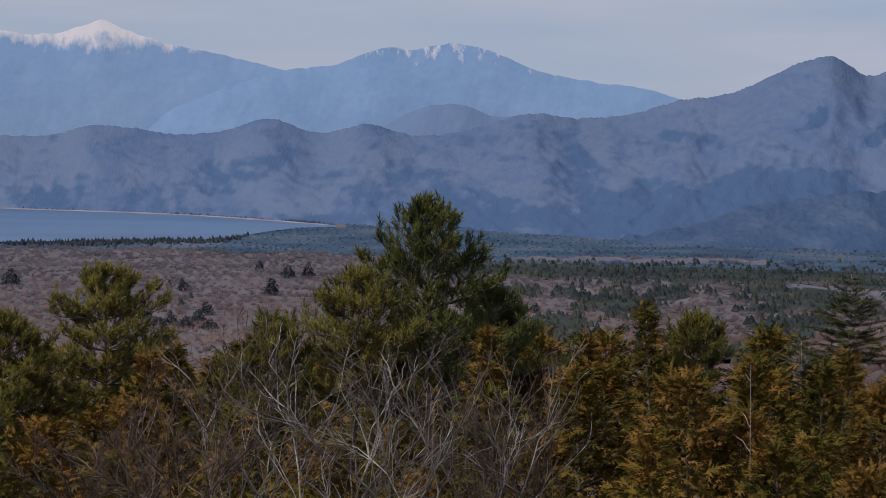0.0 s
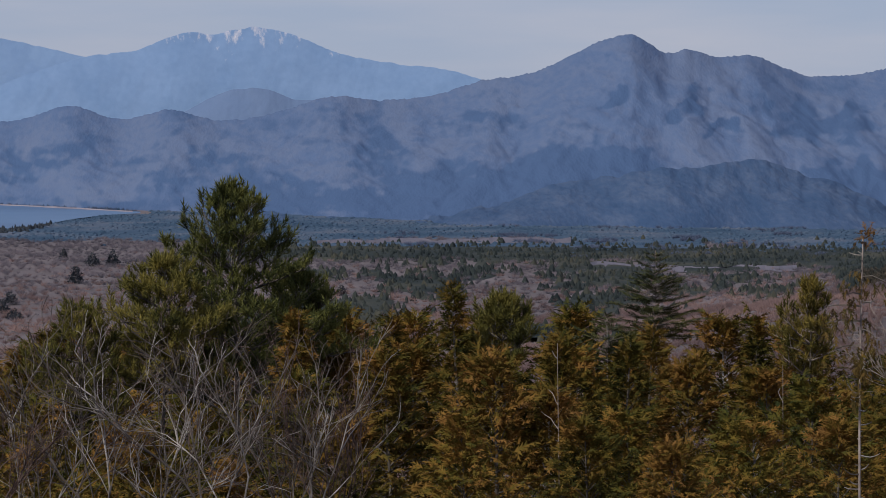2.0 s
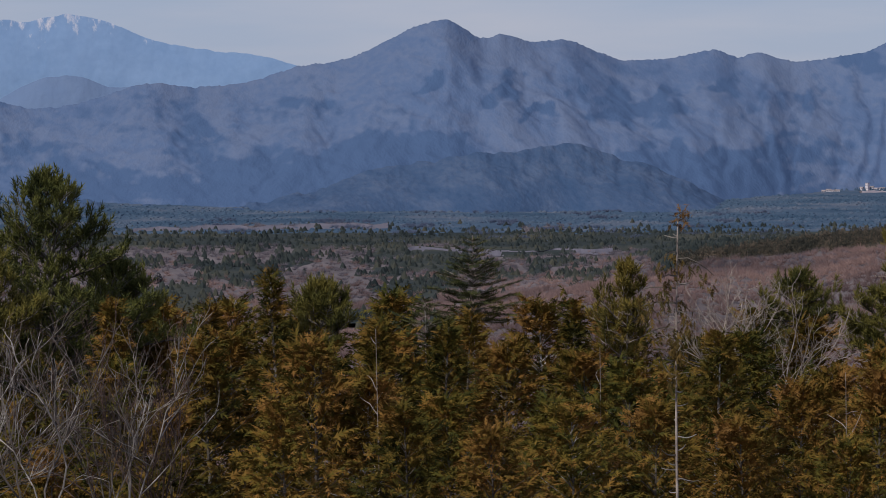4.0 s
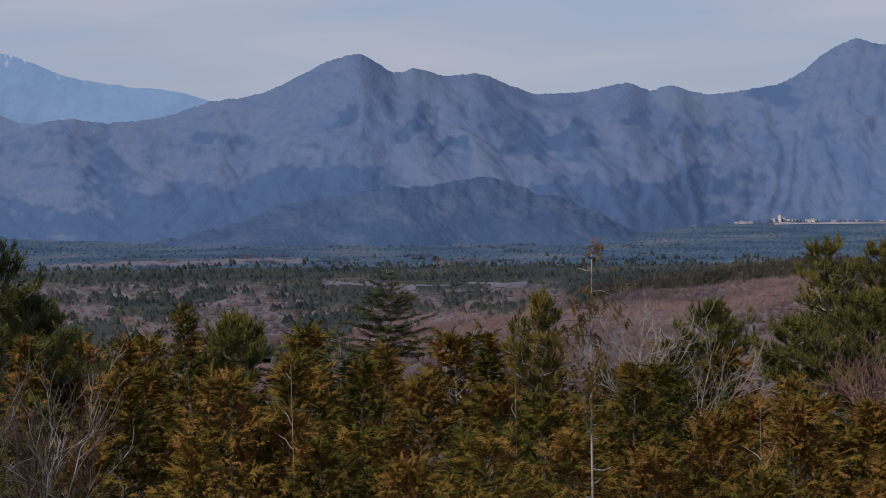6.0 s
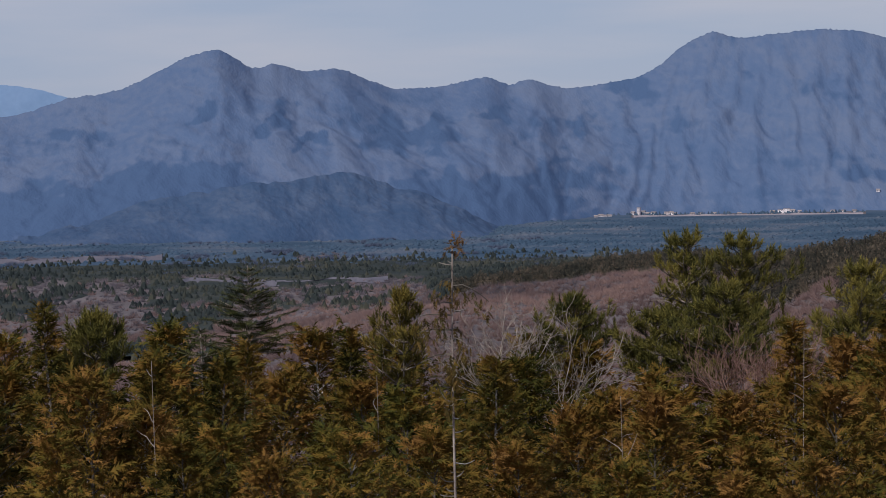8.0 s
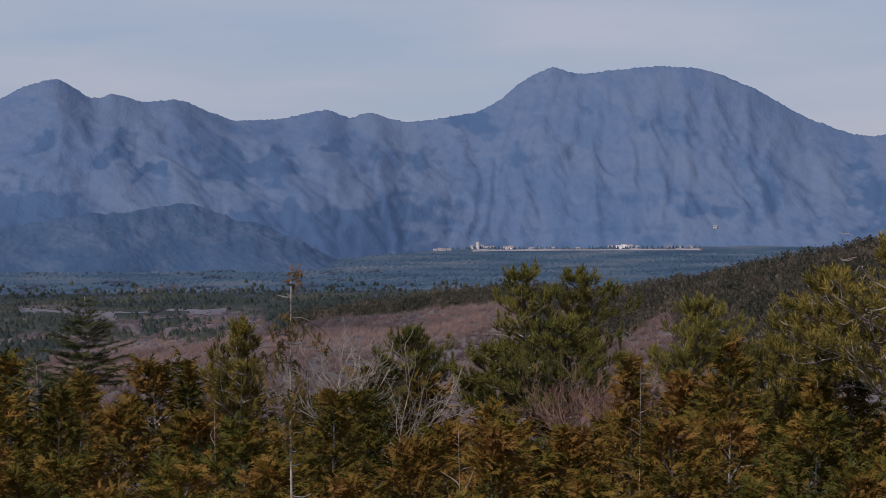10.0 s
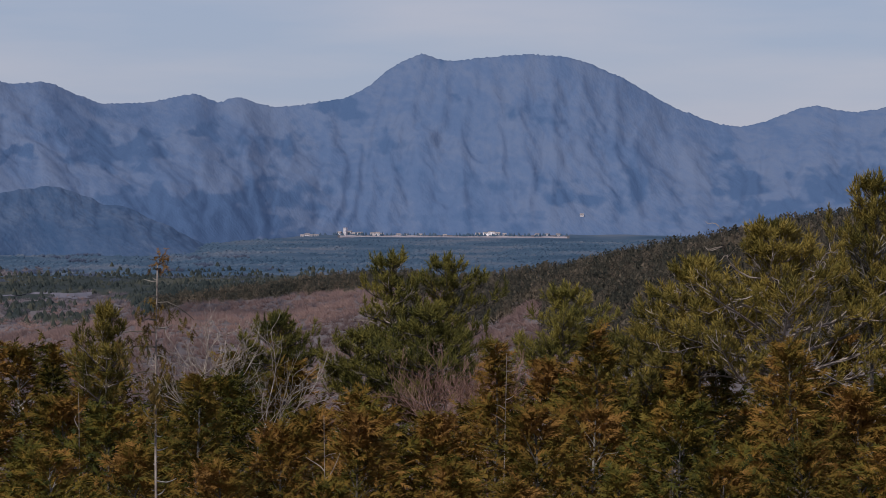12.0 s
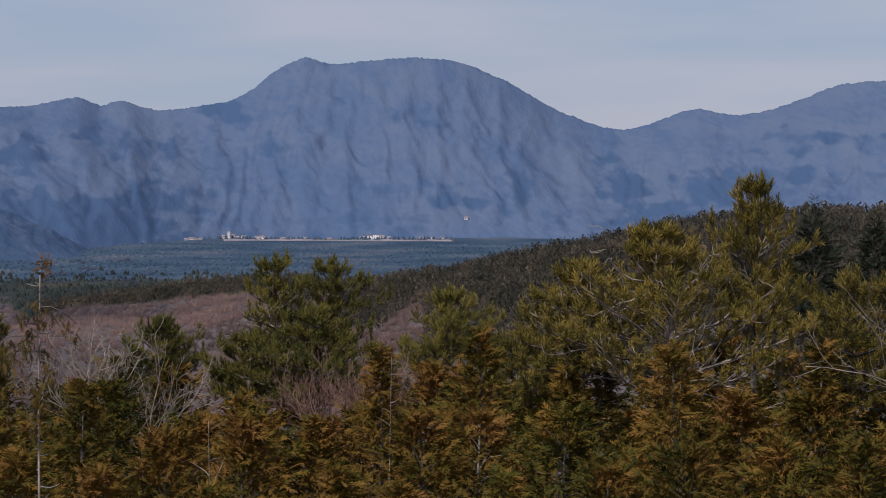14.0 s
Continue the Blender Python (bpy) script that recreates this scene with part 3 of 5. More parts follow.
ALP2 = [(-7.5, -0.5), (-5.4, 0.55), (-3.6, 1.24), (-2.21, 1.48), (-1.18, 1.83), (-0.72, 1.79), (0.09, 1.93), (0.9, 1.77), (1.83, 1.41), (3.0, 1.2), (4.15, 1.05), (4.8, 0.88), (7, 0.5)]
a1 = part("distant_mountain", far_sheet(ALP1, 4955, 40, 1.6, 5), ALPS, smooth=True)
tagged(a1, "high mountain with a snow-covered crest, rock tinted pale blue for haze", "mountain", kind="structure")
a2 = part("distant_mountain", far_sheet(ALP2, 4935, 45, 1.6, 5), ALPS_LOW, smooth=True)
tagged(a2, "mountain with patches of snow, tinted pale blue for haze", "mountain", kind="structure")


# ---- woods of the plain ----
def bare_template(seed=3, n=20):
    """A leafless rounded crown: twigs that fan out from the fork to a dome, 1 high."""
    r = np.random.default_rng(seed)
    v, f = [], []
    for k in range(n):
        a, tilt = k * 2.4, 1.25 * math.sqrt((k + 0.5) / n)
        out = np.array((math.cos(a) * math.sin(tilt), math.sin(a) * math.sin(tilt), math.cos(tilt)))
        reach = r.uniform(0.8, 1.08)
        root = np.array((0, 0, 0.25)) + out * (0.5, 0.5, 0.5) * 0.3 * r.random()
        tip = np.array((0, 0, 0.3)) + out * (0.52, 0.52, 0.66) * reach
        side = np.cross(out, r.normal(0, 1, 3))
        side = side / np.linalg.norm(side) * r.uniform(0.02, 0.04)
        v += [root - side, root + side, tip]
        f.append((3 * k, 3 * k + 1, 3 * k + 2))
    return np.array(v), np.array(f)


def conifer_template(seed, broad, skirts=((0.05, 0.6, 0.31), (0.33, 1.0, 0.22)), n=6):
    """A ragged conifer of overlapping skirts, 1 high."""
    r = np.random.default_rng(seed)
    v, f = [], []
    for k, (z0, z1, w) in enumerate(skirts):
        start = len(v)
        v.append((0.05 * r.normal(), 0.05 * r.normal(), z1))
        for i in range(n):
            a = 2 * math.pi * (i + 0.6 * r.random()) / n
            w2 = w * broad * (0.55 + 0.8 * r.random())
            v.append((w2 * math.cos(a), w2 * math.sin(a), z0 + 0.22 * r.random()))
        f += [(start, start + 1 + i, start + 1 + (i + 1) % n) for i in range(n)]
    return np.array(v), np.array(f)


def leafy_template(seed, n=56):
    """A ragged tree crown of loose leaf clumps on a short stem, 1 high."""
    r = np.random.default_rng(seed)
    c = r.normal(0, 1, (n, 3))
    c = c / np.linalg.norm(c, axis=1)[:, None] * (r.random((n, 1)) ** 0.4)
    c = c * (0.42, 0.42, 0.36) + (0, 0, 0.58)
    c[:, :2] += 0.08 * np.sin(9 * c[:, 2:])
    tri = r.normal(0, 1, (n, 3, 3))
    tri = tri / np.linalg.norm(tri, axis=2)[:, :, None] * r.uniform(0.07, 0.14, (n, 1, 1))
    v = np.concatenate([(c[:, None] + tri).reshape(-1, 3), [(-0.03, 0, 0), (0.03, 0, 0), (0, 0.02, 0.8)]])
    return v, np.arange(3 * n + 3).reshape(-1, 3)


def dome_template(seed, low, high, n=6):
    """A dense conifer crown seen from afar: a blunt uneven dome, 1 high. low, high: half widths of its two rings."""
    r = np.random.default_rng(seed)
    v, f = [(0.04 * r.normal(), 0.04 * r.normal(), 1.0)], []
    for z, w in ((0.68, high), (0.08, low)):
        for i in range(n):
            a, k = 2 * math.pi * (i + 0.5 * r.random()) / n, w * r.uniform(0.65, 1.3)
            v.append((k * math.cos(a), k * math.sin(a), z + 0.2 * r.normal() * (z > 0.5) * 0.6))
    for i in range(n):
        j = (i + 1) % n
        f += [(0, 1 + i, 1 + j), (1 + i, 1 + n + i, 1 + n + j), (1 + i, 1 + n + j, 1 + j)]
    return np.array(v), np.array(f)


def scatter_stuff(name, v, f, az, d, high, wide, mat, rng, label, category, sink=0.3):
    x, y = polar(az, d)
    a = rng.uniform(0, 2 * np.pi, len(az))
    c, s, o = np.cos(a) * wide, np.sin(a) * wide, np.zeros(len(az))
    m = np.stack([np.stack([c, -s, o, x], -1), np.stack([s, c, o, y], -1), np.stack([o, o, high, ground(az, d) - sink], -1)], 1)
    b = Builder()
    b.repeat(v, f, m)
    ob = part(name, b, mat)
    return tagged(ob, label, category, kind="stuff")


wr = np.random.default_rng(11)
N = 58000
N2 = 6500
az_w = np.concatenate([wr.uniform(-11, 32, N), wr.uniform(12, 32, N2)])
d_w = np.concatenate([np.sqrt(wr.uniform(900.0**2, 3950.0**2, N)), curve(CREST_D, np.clip(az_w[N:], 4, 45)) + wr.uniform(-330, 200, N2)])
N += N2


def conifer_share(az, d):
    """How much of the woodland at a place is conifers, from 0 to 1."""
    rough = fbm(az * 0.9 + 4, d / 170, 3) + 0.2 * fbm(az * 5, d / 40, 2)
    west = az < -0.8 + 0.8 * rough
    d = d + 110 * fbm(az * 0.7 + 2, d / 420, 3)
    dc = curve(CREST_D, np.clip(az, 4, 45))
    # leaning towards conifers (+) or bare woods (-), before the patchy noise
    bias = np.select([west & (d > 2950), west, d > 2960, d > 2460, (d > 2080) & (az < 6 + 1.8 * rough), d > 2060, d > 1700],
                     [1.3, -1.3, 1.9, 0.8, -0.45, 0.15, -0.1], -0.55)
    on_ridge = (az > 12.3 + 0.5 * rough) & (d > dc - 130 - 60 * rough - 9 * (az - 12) - 260 * np.clip((az - 20.3) / 1.2, 0, 1))
    bias = np.where(on_ridge, 1.6, np.where((az > 5) & (d < np.minimum(dc, 1900)), -1.6, bias))
    for az0, az1, d0, d1 in FIELDS:
        bias = np.where((az > az0) & (az < az1) & (d > d0 - 20) & (d < d1 + 20), bias - 2.0, bias)
    return 1 / (1 + np.exp(-9.0 * (bias + 0.75 * rough)))


conif = conifer_share(az_w, d_w)
keep = np.ones(N, bool)
lake_in = (az_w < -2) & (d_w > curve(LAKE_NEAR, np.clip(az_w, -40, 1)) - 10)
keep &= ~lake_in
for az0, az1, d0, d1 in FIELDS:
    keep &= ~((az_w > az0) & (az_w < az1) & (d_w > d0 - 25) & (d_w < d1 + 5) & (wr.random(N) < 0.5))
keep &= d_w < curve(BASE_D, az_w) - 10
is_con = (wr.random(N) < conif) & keep
is_bare = ~is_con & keep & (d_w < 3200)
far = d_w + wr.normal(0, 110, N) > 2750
bv, bf = bare_template()
az_n, d_n = wr.uniform(2, 24, 9000), wr.uniform(930, 1760, 9000)
near_bare = conifer_share(az_n, d_n) < 0.3
scatter_stuff("bare_woodland", bv, bf, az_n[near_bare], d_n[near_bare], wr.uniform(4.0, 6.5, near_bare.sum()), wr.uniform(4.5, 7.5, near_bare.sum()), BAREWOOD, wr, "leafless mauve-brown winter woodland on the low rise", "woodland")
# crowns farther off take the haze-coloured copy, with a blurred boundary
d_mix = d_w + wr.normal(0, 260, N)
for sel, mat, lab in ((is_bare & (d_mix <= 2050), BAREWOOD, "leafless brown winter woodland on the nearer plain"), (is_bare & (d_mix > 2050), BAREFAR, "leafless winter woodland over the far plain, tinted mauve-grey for haze")):
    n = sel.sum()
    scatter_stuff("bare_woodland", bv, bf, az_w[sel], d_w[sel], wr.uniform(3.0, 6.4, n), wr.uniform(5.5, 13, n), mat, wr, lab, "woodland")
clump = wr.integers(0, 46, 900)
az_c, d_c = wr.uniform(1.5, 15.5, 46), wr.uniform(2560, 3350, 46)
scatter_stuff("bare_woodland", bv, bf, az_c[clump] + wr.normal(0, 0.16, 900), d_c[clump] + wr.normal(0, 14, 900), wr.uniform(5.5, 7.5, 900), wr.uniform(6, 10, 900), FARFIELD, wr, "leafless trees in gaps of the far conifer forest, tinted pale blue for haze", "woodland")
near_ridge = (az_w > 12.5) & (d_w < 2050)
is_con &= ~(near_ridge & (d_w > curve(CREST_D, np.clip(az_w, 4, 45)) + 70))
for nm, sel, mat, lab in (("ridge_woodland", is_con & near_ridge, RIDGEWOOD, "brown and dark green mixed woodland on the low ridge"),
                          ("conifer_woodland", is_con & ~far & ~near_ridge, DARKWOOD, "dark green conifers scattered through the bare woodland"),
                          ("far_woodland", is_con & far, FARWOOD, "distant conifer forest below the mountains, tinted blue-green for haze")):
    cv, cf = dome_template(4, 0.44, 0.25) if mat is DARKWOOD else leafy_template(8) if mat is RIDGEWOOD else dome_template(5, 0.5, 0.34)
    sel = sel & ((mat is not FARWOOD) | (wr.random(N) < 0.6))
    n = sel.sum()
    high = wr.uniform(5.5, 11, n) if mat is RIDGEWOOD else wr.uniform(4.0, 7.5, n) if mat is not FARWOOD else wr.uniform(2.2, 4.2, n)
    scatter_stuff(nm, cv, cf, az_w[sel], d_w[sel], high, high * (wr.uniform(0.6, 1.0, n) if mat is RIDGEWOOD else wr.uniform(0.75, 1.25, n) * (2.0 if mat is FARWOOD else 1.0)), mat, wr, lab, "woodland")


def canopy(name, az0, az1, d0, d1, mat, label, top=4.4):
    """The closed canopy under the conifer tops, an uneven sheet only where conifers stand close."""
    na, nd = int((az1 - az0) / 0.06), int((d1 - d0) / 16)
    az, d = np.meshgrid(np.linspace(az0, az1, na), np.linspace(d0, d1, nd), indexing="ij")
    x, y = polar(az, d)
    share = conifer_share(az, d)
    lid = np.clip(share * 1.6 - 0.5, 0, 1)
    z = ground(az, d) - 1.5 + lid * (top + 0.5 * fbm(x / 40, y / 50, 3))
    i, j = np.meshgrid(np.arange(na - 1), np.arange(nd - 1), indexing="ij")
    full = np.maximum(np.maximum(share[:-1, :-1], share[1:, 1:]), np.maximum(share[1:, :-1], share[:-1, 1:]))
    wet = (az < -2) & (d > curve(LAKE_NEAR, np.clip(az, -40, 1)) + 15)
    ok = ((full > 0.3) & ~wet[:-1, :-1] & ~wet[1:, 1:] & (d[:-1, :-1] < curve(BASE_D, az[:-1, :-1]))).ravel()
    a = (i * nd + j).ravel()[ok]
    b = Builder()
    b.add(np.stack([x, y, z], -1).reshape(-1, 3), np.concatenate([np.stack([a, a + nd + 1, a + 1], -1), np.stack([a, a + nd, a + nd + 1], -1)]))
    return tagged(part(name, b, mat, smooth=True), label, "woodland", kind="stuff")


canopy("far_canopy", -11, 32, 2760, 4060, FARWOOD, "closed conifer canopy on the far plain, tinted blue-green for haze", 3.0)
canopy("far_canopy", 20.95, 32, 4044, 4240, FARWOOD, "closed conifer canopy at the mountain's foot, tinted blue-green for haze", 3.0)
canopy("far_canopy", 12, 16.2, 4044, 4130, FARWOOD, "closed conifer canopy at the mountain's foot, tinted blue-green for haze", 3.0)
canopy("conifer_canopy", 0, 12.5, 1500, 2750, DARKWOOD, "closed dark conifer canopy in belts across the plain")
canopy("conifer_canopy", 12.5, 32, 2050, 2750, DARKWOOD, "closed dark conifer canopy in belts across the plain")
canopy("ridge_canopy", 12.5, 32, 900, 2050, RIDGEWOOD, "closed brown and dark green canopy on the low ridge", 1.6)


cv, cf = conifer_template(6, 1.6, ((0.0, 1.0, 0.3),), 6)
az_r = -11 + 7.0 * wr.random(900) ** 0.9
d_r = curve(LAKE_NEAR, az_r) - wr.uniform(4, 90, 900) * (1 + 0.5 * fbm(az_r * 5, az_r * 0))
scatter_stuff("shore_woodland", cv, cf, az_r, d_r, wr.uniform(3, 8.5, 900), wr.uniform(4, 8, 900), LONEWOOD, wr, "dark conifers along the near lake shore", "woodland")


az_v = wr.uniform(-4.2, -1.7, 420)
scatter_stuff("shore_woodland", cv, cf, az_v, curve(LAKE_NEAR, az_v) - wr.uniform(-4, 70, 420), wr.uniform(2.2, 4.6, 420), wr.uniform(5, 9, 420), FARWOOD, wr, "trees on the low shore at the lake's end, tinted blue-green for haze", "woodland")
az_v = np.concatenate([wr.uniform(15.3, 21.0, 150), wr.uniform(-8.8, -2.4, 90)])
d_v = np.concatenate([wr.uniform(4125, 4215, 150), curve(LAKE_FAR, az_v[150:]) + wr.uniform(25, 90, 90)])
scatter_stuff("shore_woodland", cv, cf, az_v, d_v, wr.uniform(3, 7, 240), wr.uniform(4, 8, 240), FARWOOD, wr, "dark trees between the lakeside houses", "woodland")


az_v = wr.uniform(-5.2, -2.2, 220)
scatter_stuff("bare_woodland", bv, bf, az_v, curve(LAKE_FAR, az_v) + wr.uniform(14, 70, 220), wr.uniform(4, 8, 220), wr.uniform(6, 10, 220), FARFIELD, wr, "leafless trees behind the far lake shore, tinted pale blue for haze", "woodland")


def place(ob, az, d, turn=0.0, size=1.0, copy=False, sink=0.15):
    x, y = polar(az, d)
    if copy:
        size = size / ob.scale[0]
    m = pose(float(x), float(y), float(ground(az, d)) - sink, 0, 0, turn) @ Matrix.Diagonal((size, size, size, 1))
    if copy:
        return copy_thing(ob, m)
    ob.matrix_basis = m
    return ob


def height_at(az, el, d):
    """Height of a thing that stands at az, d and reaches elevation el."""
    return CAMZ + d * math.tan(radians(el)) - float(ground(az, d)) + 0.15


# single dark conifers that stand out from the bare plain: azimuth, distance, height, width
def lone_conifer(seed, high, wide):
    root = new("conifer_tree")
    b = Builder()
    b.tube([(0, 0, 0), (0, 0, high * 0.5), (0, 0, high * 0.96)], (0.22, 0.14, 0.03), 5)
    part("trunk", b, BARK, root)
    r = np.random.default_rng(seed)
    b = Builder()
    n = 420
    up = 1 - np.sqrt(r.random(n))
    a = r.uniform(0, 2 * np.pi, n)
    w = wide * 0.5 * np.minimum(1, 1.25 * (1 - up) ** 0.75) * r.uniform(0.35, 1.0, n)
    c = np.stack([w * np.cos(a), w * np.sin(a), high * (0.08 + 0.9 * up)], 1)
    tri = r.normal(0, 1, (n, 3, 3))
    tri = tri / np.linalg.norm(tri, axis=2)[:, :, None] * 0.085 * (wide + high) * 0.5 * r.uniform(0.7, 1.3, (n, 1, 1))
    b.add((c[:, None] + tri).reshape(-1, 3), np.arange(3 * n).reshape(-1, 3))
    part("crown", b, LONEWOOD, root)
    return root


for seed, az, d, high, wide in ((401, -3.51, 2181, 16, 13), (402, -2.76, 2417, 15, 13), (403, -3.17, 2409, 13, 14), (404, -3.75, 2529, 12, 9), (405, -4.83, 1912, 10, 11), (406, -8.78, 2236, 15, 17), (407, -5.29, 2215, 9, 13), (408, 1.9, 2010, 9, 8), (409, -5.0, 1840, 10, 12), (410, -5.25, 1790, 9, 13), (411, -5.55, 1820, 10, 11), (412, -5.8, 1770, 9, 13), (413, -4.75, 1780, 8, 12), (414, -6.1, 1860, 10, 12)):
    tree = lone_conifer(seed, high, wide)
    tagged(place(tree, az, d), "dark conical conifer standing alone in bare woodland", "tree", "lone conifers")


# ---- lakeside village ----
def box(b, x0, x1, y0, y1, z0, z1):
    v = [(x, y, z) for x in (x0, x1) for y in (y0, y1) for z in (z0, z1)]
    f = [(0, 1, 3), (0, 3, 2), (4, 6, 7), (4, 7, 5), (0, 4, 5), (0, 5, 1), (2, 3, 7), (2, 7, 6), (0, 2, 6), (0, 6, 4), (1, 5, 7), (1, 7, 3)]
    b.add(v, f)


def house(wide, deep, high, storeys, gable, flat=False):
    """A building with walls, a roof and a row of windows on each storey of its lake side."""
    root = new("house")
    b = Builder()
    box(b, -wide / 2, wide / 2, -deep / 2, deep / 2, 0, high)
    part("wall", b, PLASTER, root)
    b = Builder()
    e = 0.5
    if flat:
        box(b, -wide / 2 - 0.2, wide / 2 + 0.2, -deep / 2 - 0.2, deep / 2 + 0.2, high + 0.004, high + 0.6)
    else:
        x, y = wide / 2 + e, deep / 2 + e
        v = [(-x, -y, high - 0.2), (x, -y, high - 0.2), (x, y, high - 0.2), (-x, y, high - 0.2), (-x, 0, high + gable), (x, 0, high + gable)]
        b.add(v, [(0, 1, 5), (0, 5, 4), (2, 3, 4), (2, 4, 5), (0, 4, 3), (1, 2, 5), (0, 3, 2), (0, 2, 1)])
    part("roof", b, ROOF, root)
    n = max(2, int(wide / 3.2))
    for s in range(storeys):
        for k in range(n):
            b = Builder()
            x = -wide / 2 + (k + 0.5) * wide / n
            z = (s + 0.35) * high / storeys
            box(b, x - 0.7, x + 0.7, -deep / 2 - 0.05, -deep / 2 + 0.05, z, z + 0.42 * high / storeys)
            part("window", b, PANE, root)
    return root


def land(az, d):
    """Height of the plain or of the mountain's foot."""
    i = int(round((az + 14) / 50 * (len(r_z) - 1)))
    return max(float(ground(az, d)), float(np.interp(d, r_d[i], r_z[i])) if d > r_d[i, 0] else -9.0)


# azimuth, distance, width, height, storeys, gable (0: flat roof)
HOUSES = [(15.48, 4098, 6, 3.6, 1, 2), (15.58, 4110, 8, 4.5, 2, 2), (15.66, 4100, 6, 4, 1, 1.6), (15.76, 4104, 7, 3.6, 1, 2), (16.24, 4200, 6, 4.5, 1, 2), (16.36, 4200, 5, 14, 5, 0),
          (16.44, 4215, 8, 5.5, 2, 2), (16.54, 4200, 7, 4.2, 1, 2), (16.66, 4210, 9, 4.6, 2, 2), (16.93, 4200, 10, 6, 2, 0), (17.02, 4215, 7, 5, 1, 2), (17.1, 4205, 6, 3.6, 1, 2), (17.45, 4210, 7, 3.6, 1, 2),
          (17.62, 4200, 5, 3.4, 1, 1.6), (17.9, 4208, 6, 3.6, 1, 1.8), (18.4, 4204, 6, 3.2, 1, 1.6), (19.08, 4205, 8, 5, 2, 2), (19.24, 4210, 9, 7, 2, 0), (19.36, 4210, 11, 8.5, 3, 0), (19.48, 4205, 8, 6, 2, 2), (19.62, 4212, 6, 4, 1, 2)]
HOUSES += [(20.3, 4200, 8, 3.8, 1, 2), (20.5, 4208, 6, 3.6, 1, 1.6), (20.72, 4200, 7, 3.6, 1, 2), (-2.5, 3960, 8, 2.2, 1, 1.2), (-2.84, 4012, 4, 2.0, 1, 1.0), (-3.12, 4050, 10, 2.6, 1, 1.4), (-3.2, 4075, 5, 2.2, 1, 1.2), (-3.62, 4124, 6, 2.2, 1, 1.0), (-4.52, 4200, 9, 2.4, 1, 1.2), (-4.62, 4222, 4, 2.0, 1, 1.0), (-5.25, 4264, 6, 2.2, 1, 1.2), (-5.9, 4296, 5, 2.0, 1, 1.0), (-3.42, 4092, 4, 2.2, 1, 1.2), (-4.08, 4160, 7, 2.4, 1, 1.2), (-8.6, 4400, 7, 2.6, 1, 1.2)]
for az, d, wide, high, storeys, gable in HOUSES:
    d = d if az > 0 else float(curve(LAKE_FAR, az)) + 24
    h = house(wide * 0.85, 7.0, high * 0.8, storeys, gable * 0.8, gable == 0)
    x, y = polar(az, d)
    h.matrix_basis = pose(float(x), float(y), land(az, d) - 0.3, 0, 0, -az + (az * 37 % 50) - 25)
    tagged(h, "white lakeside house with a grey roof" if gable else "white flat-roofed lakeside hotel building", "house", "lakeside village")


lodge = house(5.5, 5.0, 3.2, 1, 1.6)
x, y = polar(21.2, 4300)
lodge.matrix_basis = pose(float(x), float(y), land(21.2, 4300) - 0.4, 0, 0, -21)
tagged(lodge, "small white house alone on the lower mountain slope", "house", "lakeside village")


# ---- trees of the hilltop ----
def needle_shoot(n=13):
    """A pine candle: long needles all round a stem along +x, about 0.26 long, closing towards the tip."""
    v, f = [], []
    for k in range(n):
        s = 0.14 * k / n
        a = k * 2.4
        spread = 1.0 - 0.7 * max(0, k / n - 0.5) / 0.5
        out = np.array((0, math.cos(a), math.sin(a)))
        root = np.array((s, 0, 0))
        tip = root + np.array((0.06 + 0.035 * (k / n), 0, 0)) + out * 0.085 * spread
        side = np.cross(out, (1, 0, 0)) * 0.0115
        v += [root - side, root + side, tip]
        f.append((3 * k, 3 * k + 1, 3 * k + 2))
    return np.array(v), np.array(f)


def fan_spray():
    """A flat drooping cypress frond of slim fingers along +x, 1 long, in one piece."""
    v = [(0.28 * i, 0, -0.14 * (0.28 * i) ** 2 * 2) for i in range(4)]
    f = []
    for i in range(3):
        for sgn in (-1, 1):
            reach = (0.26, 0.27, 0.15)[i]
            x = 0.28 * i + 0.46
            v.append((x, sgn * reach, -0.14 * x * x * 2 - 0.05))
            f.append((i, i + 1, len(v) - 1) if sgn > 0 else (i + 1, i, len(v) - 1))
    return np.array(v), np.array(f)


def flat_twig():
    """A fir twig with short needles to both sides along +x, 1 long."""
    v, f = [], []
    for k in range(12):
        s = 0.05 + 0.9 * (k // 2) / 6
        sgn = 1 if k % 2 else -1
        v += [(s, 0, 0), (s + 0.12, 0, 0), (s + 0.17, sgn * 0.20 * (1.1 - 0.5 * s), 0.03)]
        f.append((3 * k, 3 * k + 1, 3 * k + 2))
    return np.array(v), np.array(f)


SHOOT, FAN, FLAT = needle_shoot(), fan_spray(), flat_twig()


def unit(v):
    v = np.asarray(v, float)
    return v / (np.linalg.norm(v) + 1e-9)


def arc(start, way, length, lift, n, rng, wob=0.04):
    """A bent limb that lifts (or droops) towards its tip."""
    pts, p, w = [np.asarray(start, float)], np.asarray(start, float), unit(way)
    for _ in range(n):
        w = unit(w + np.array((0, 0, lift / n)) + rng.normal(0, wob, 3))
        p = p + w * length / n
        pts.append(p)
    return np.array(pts)


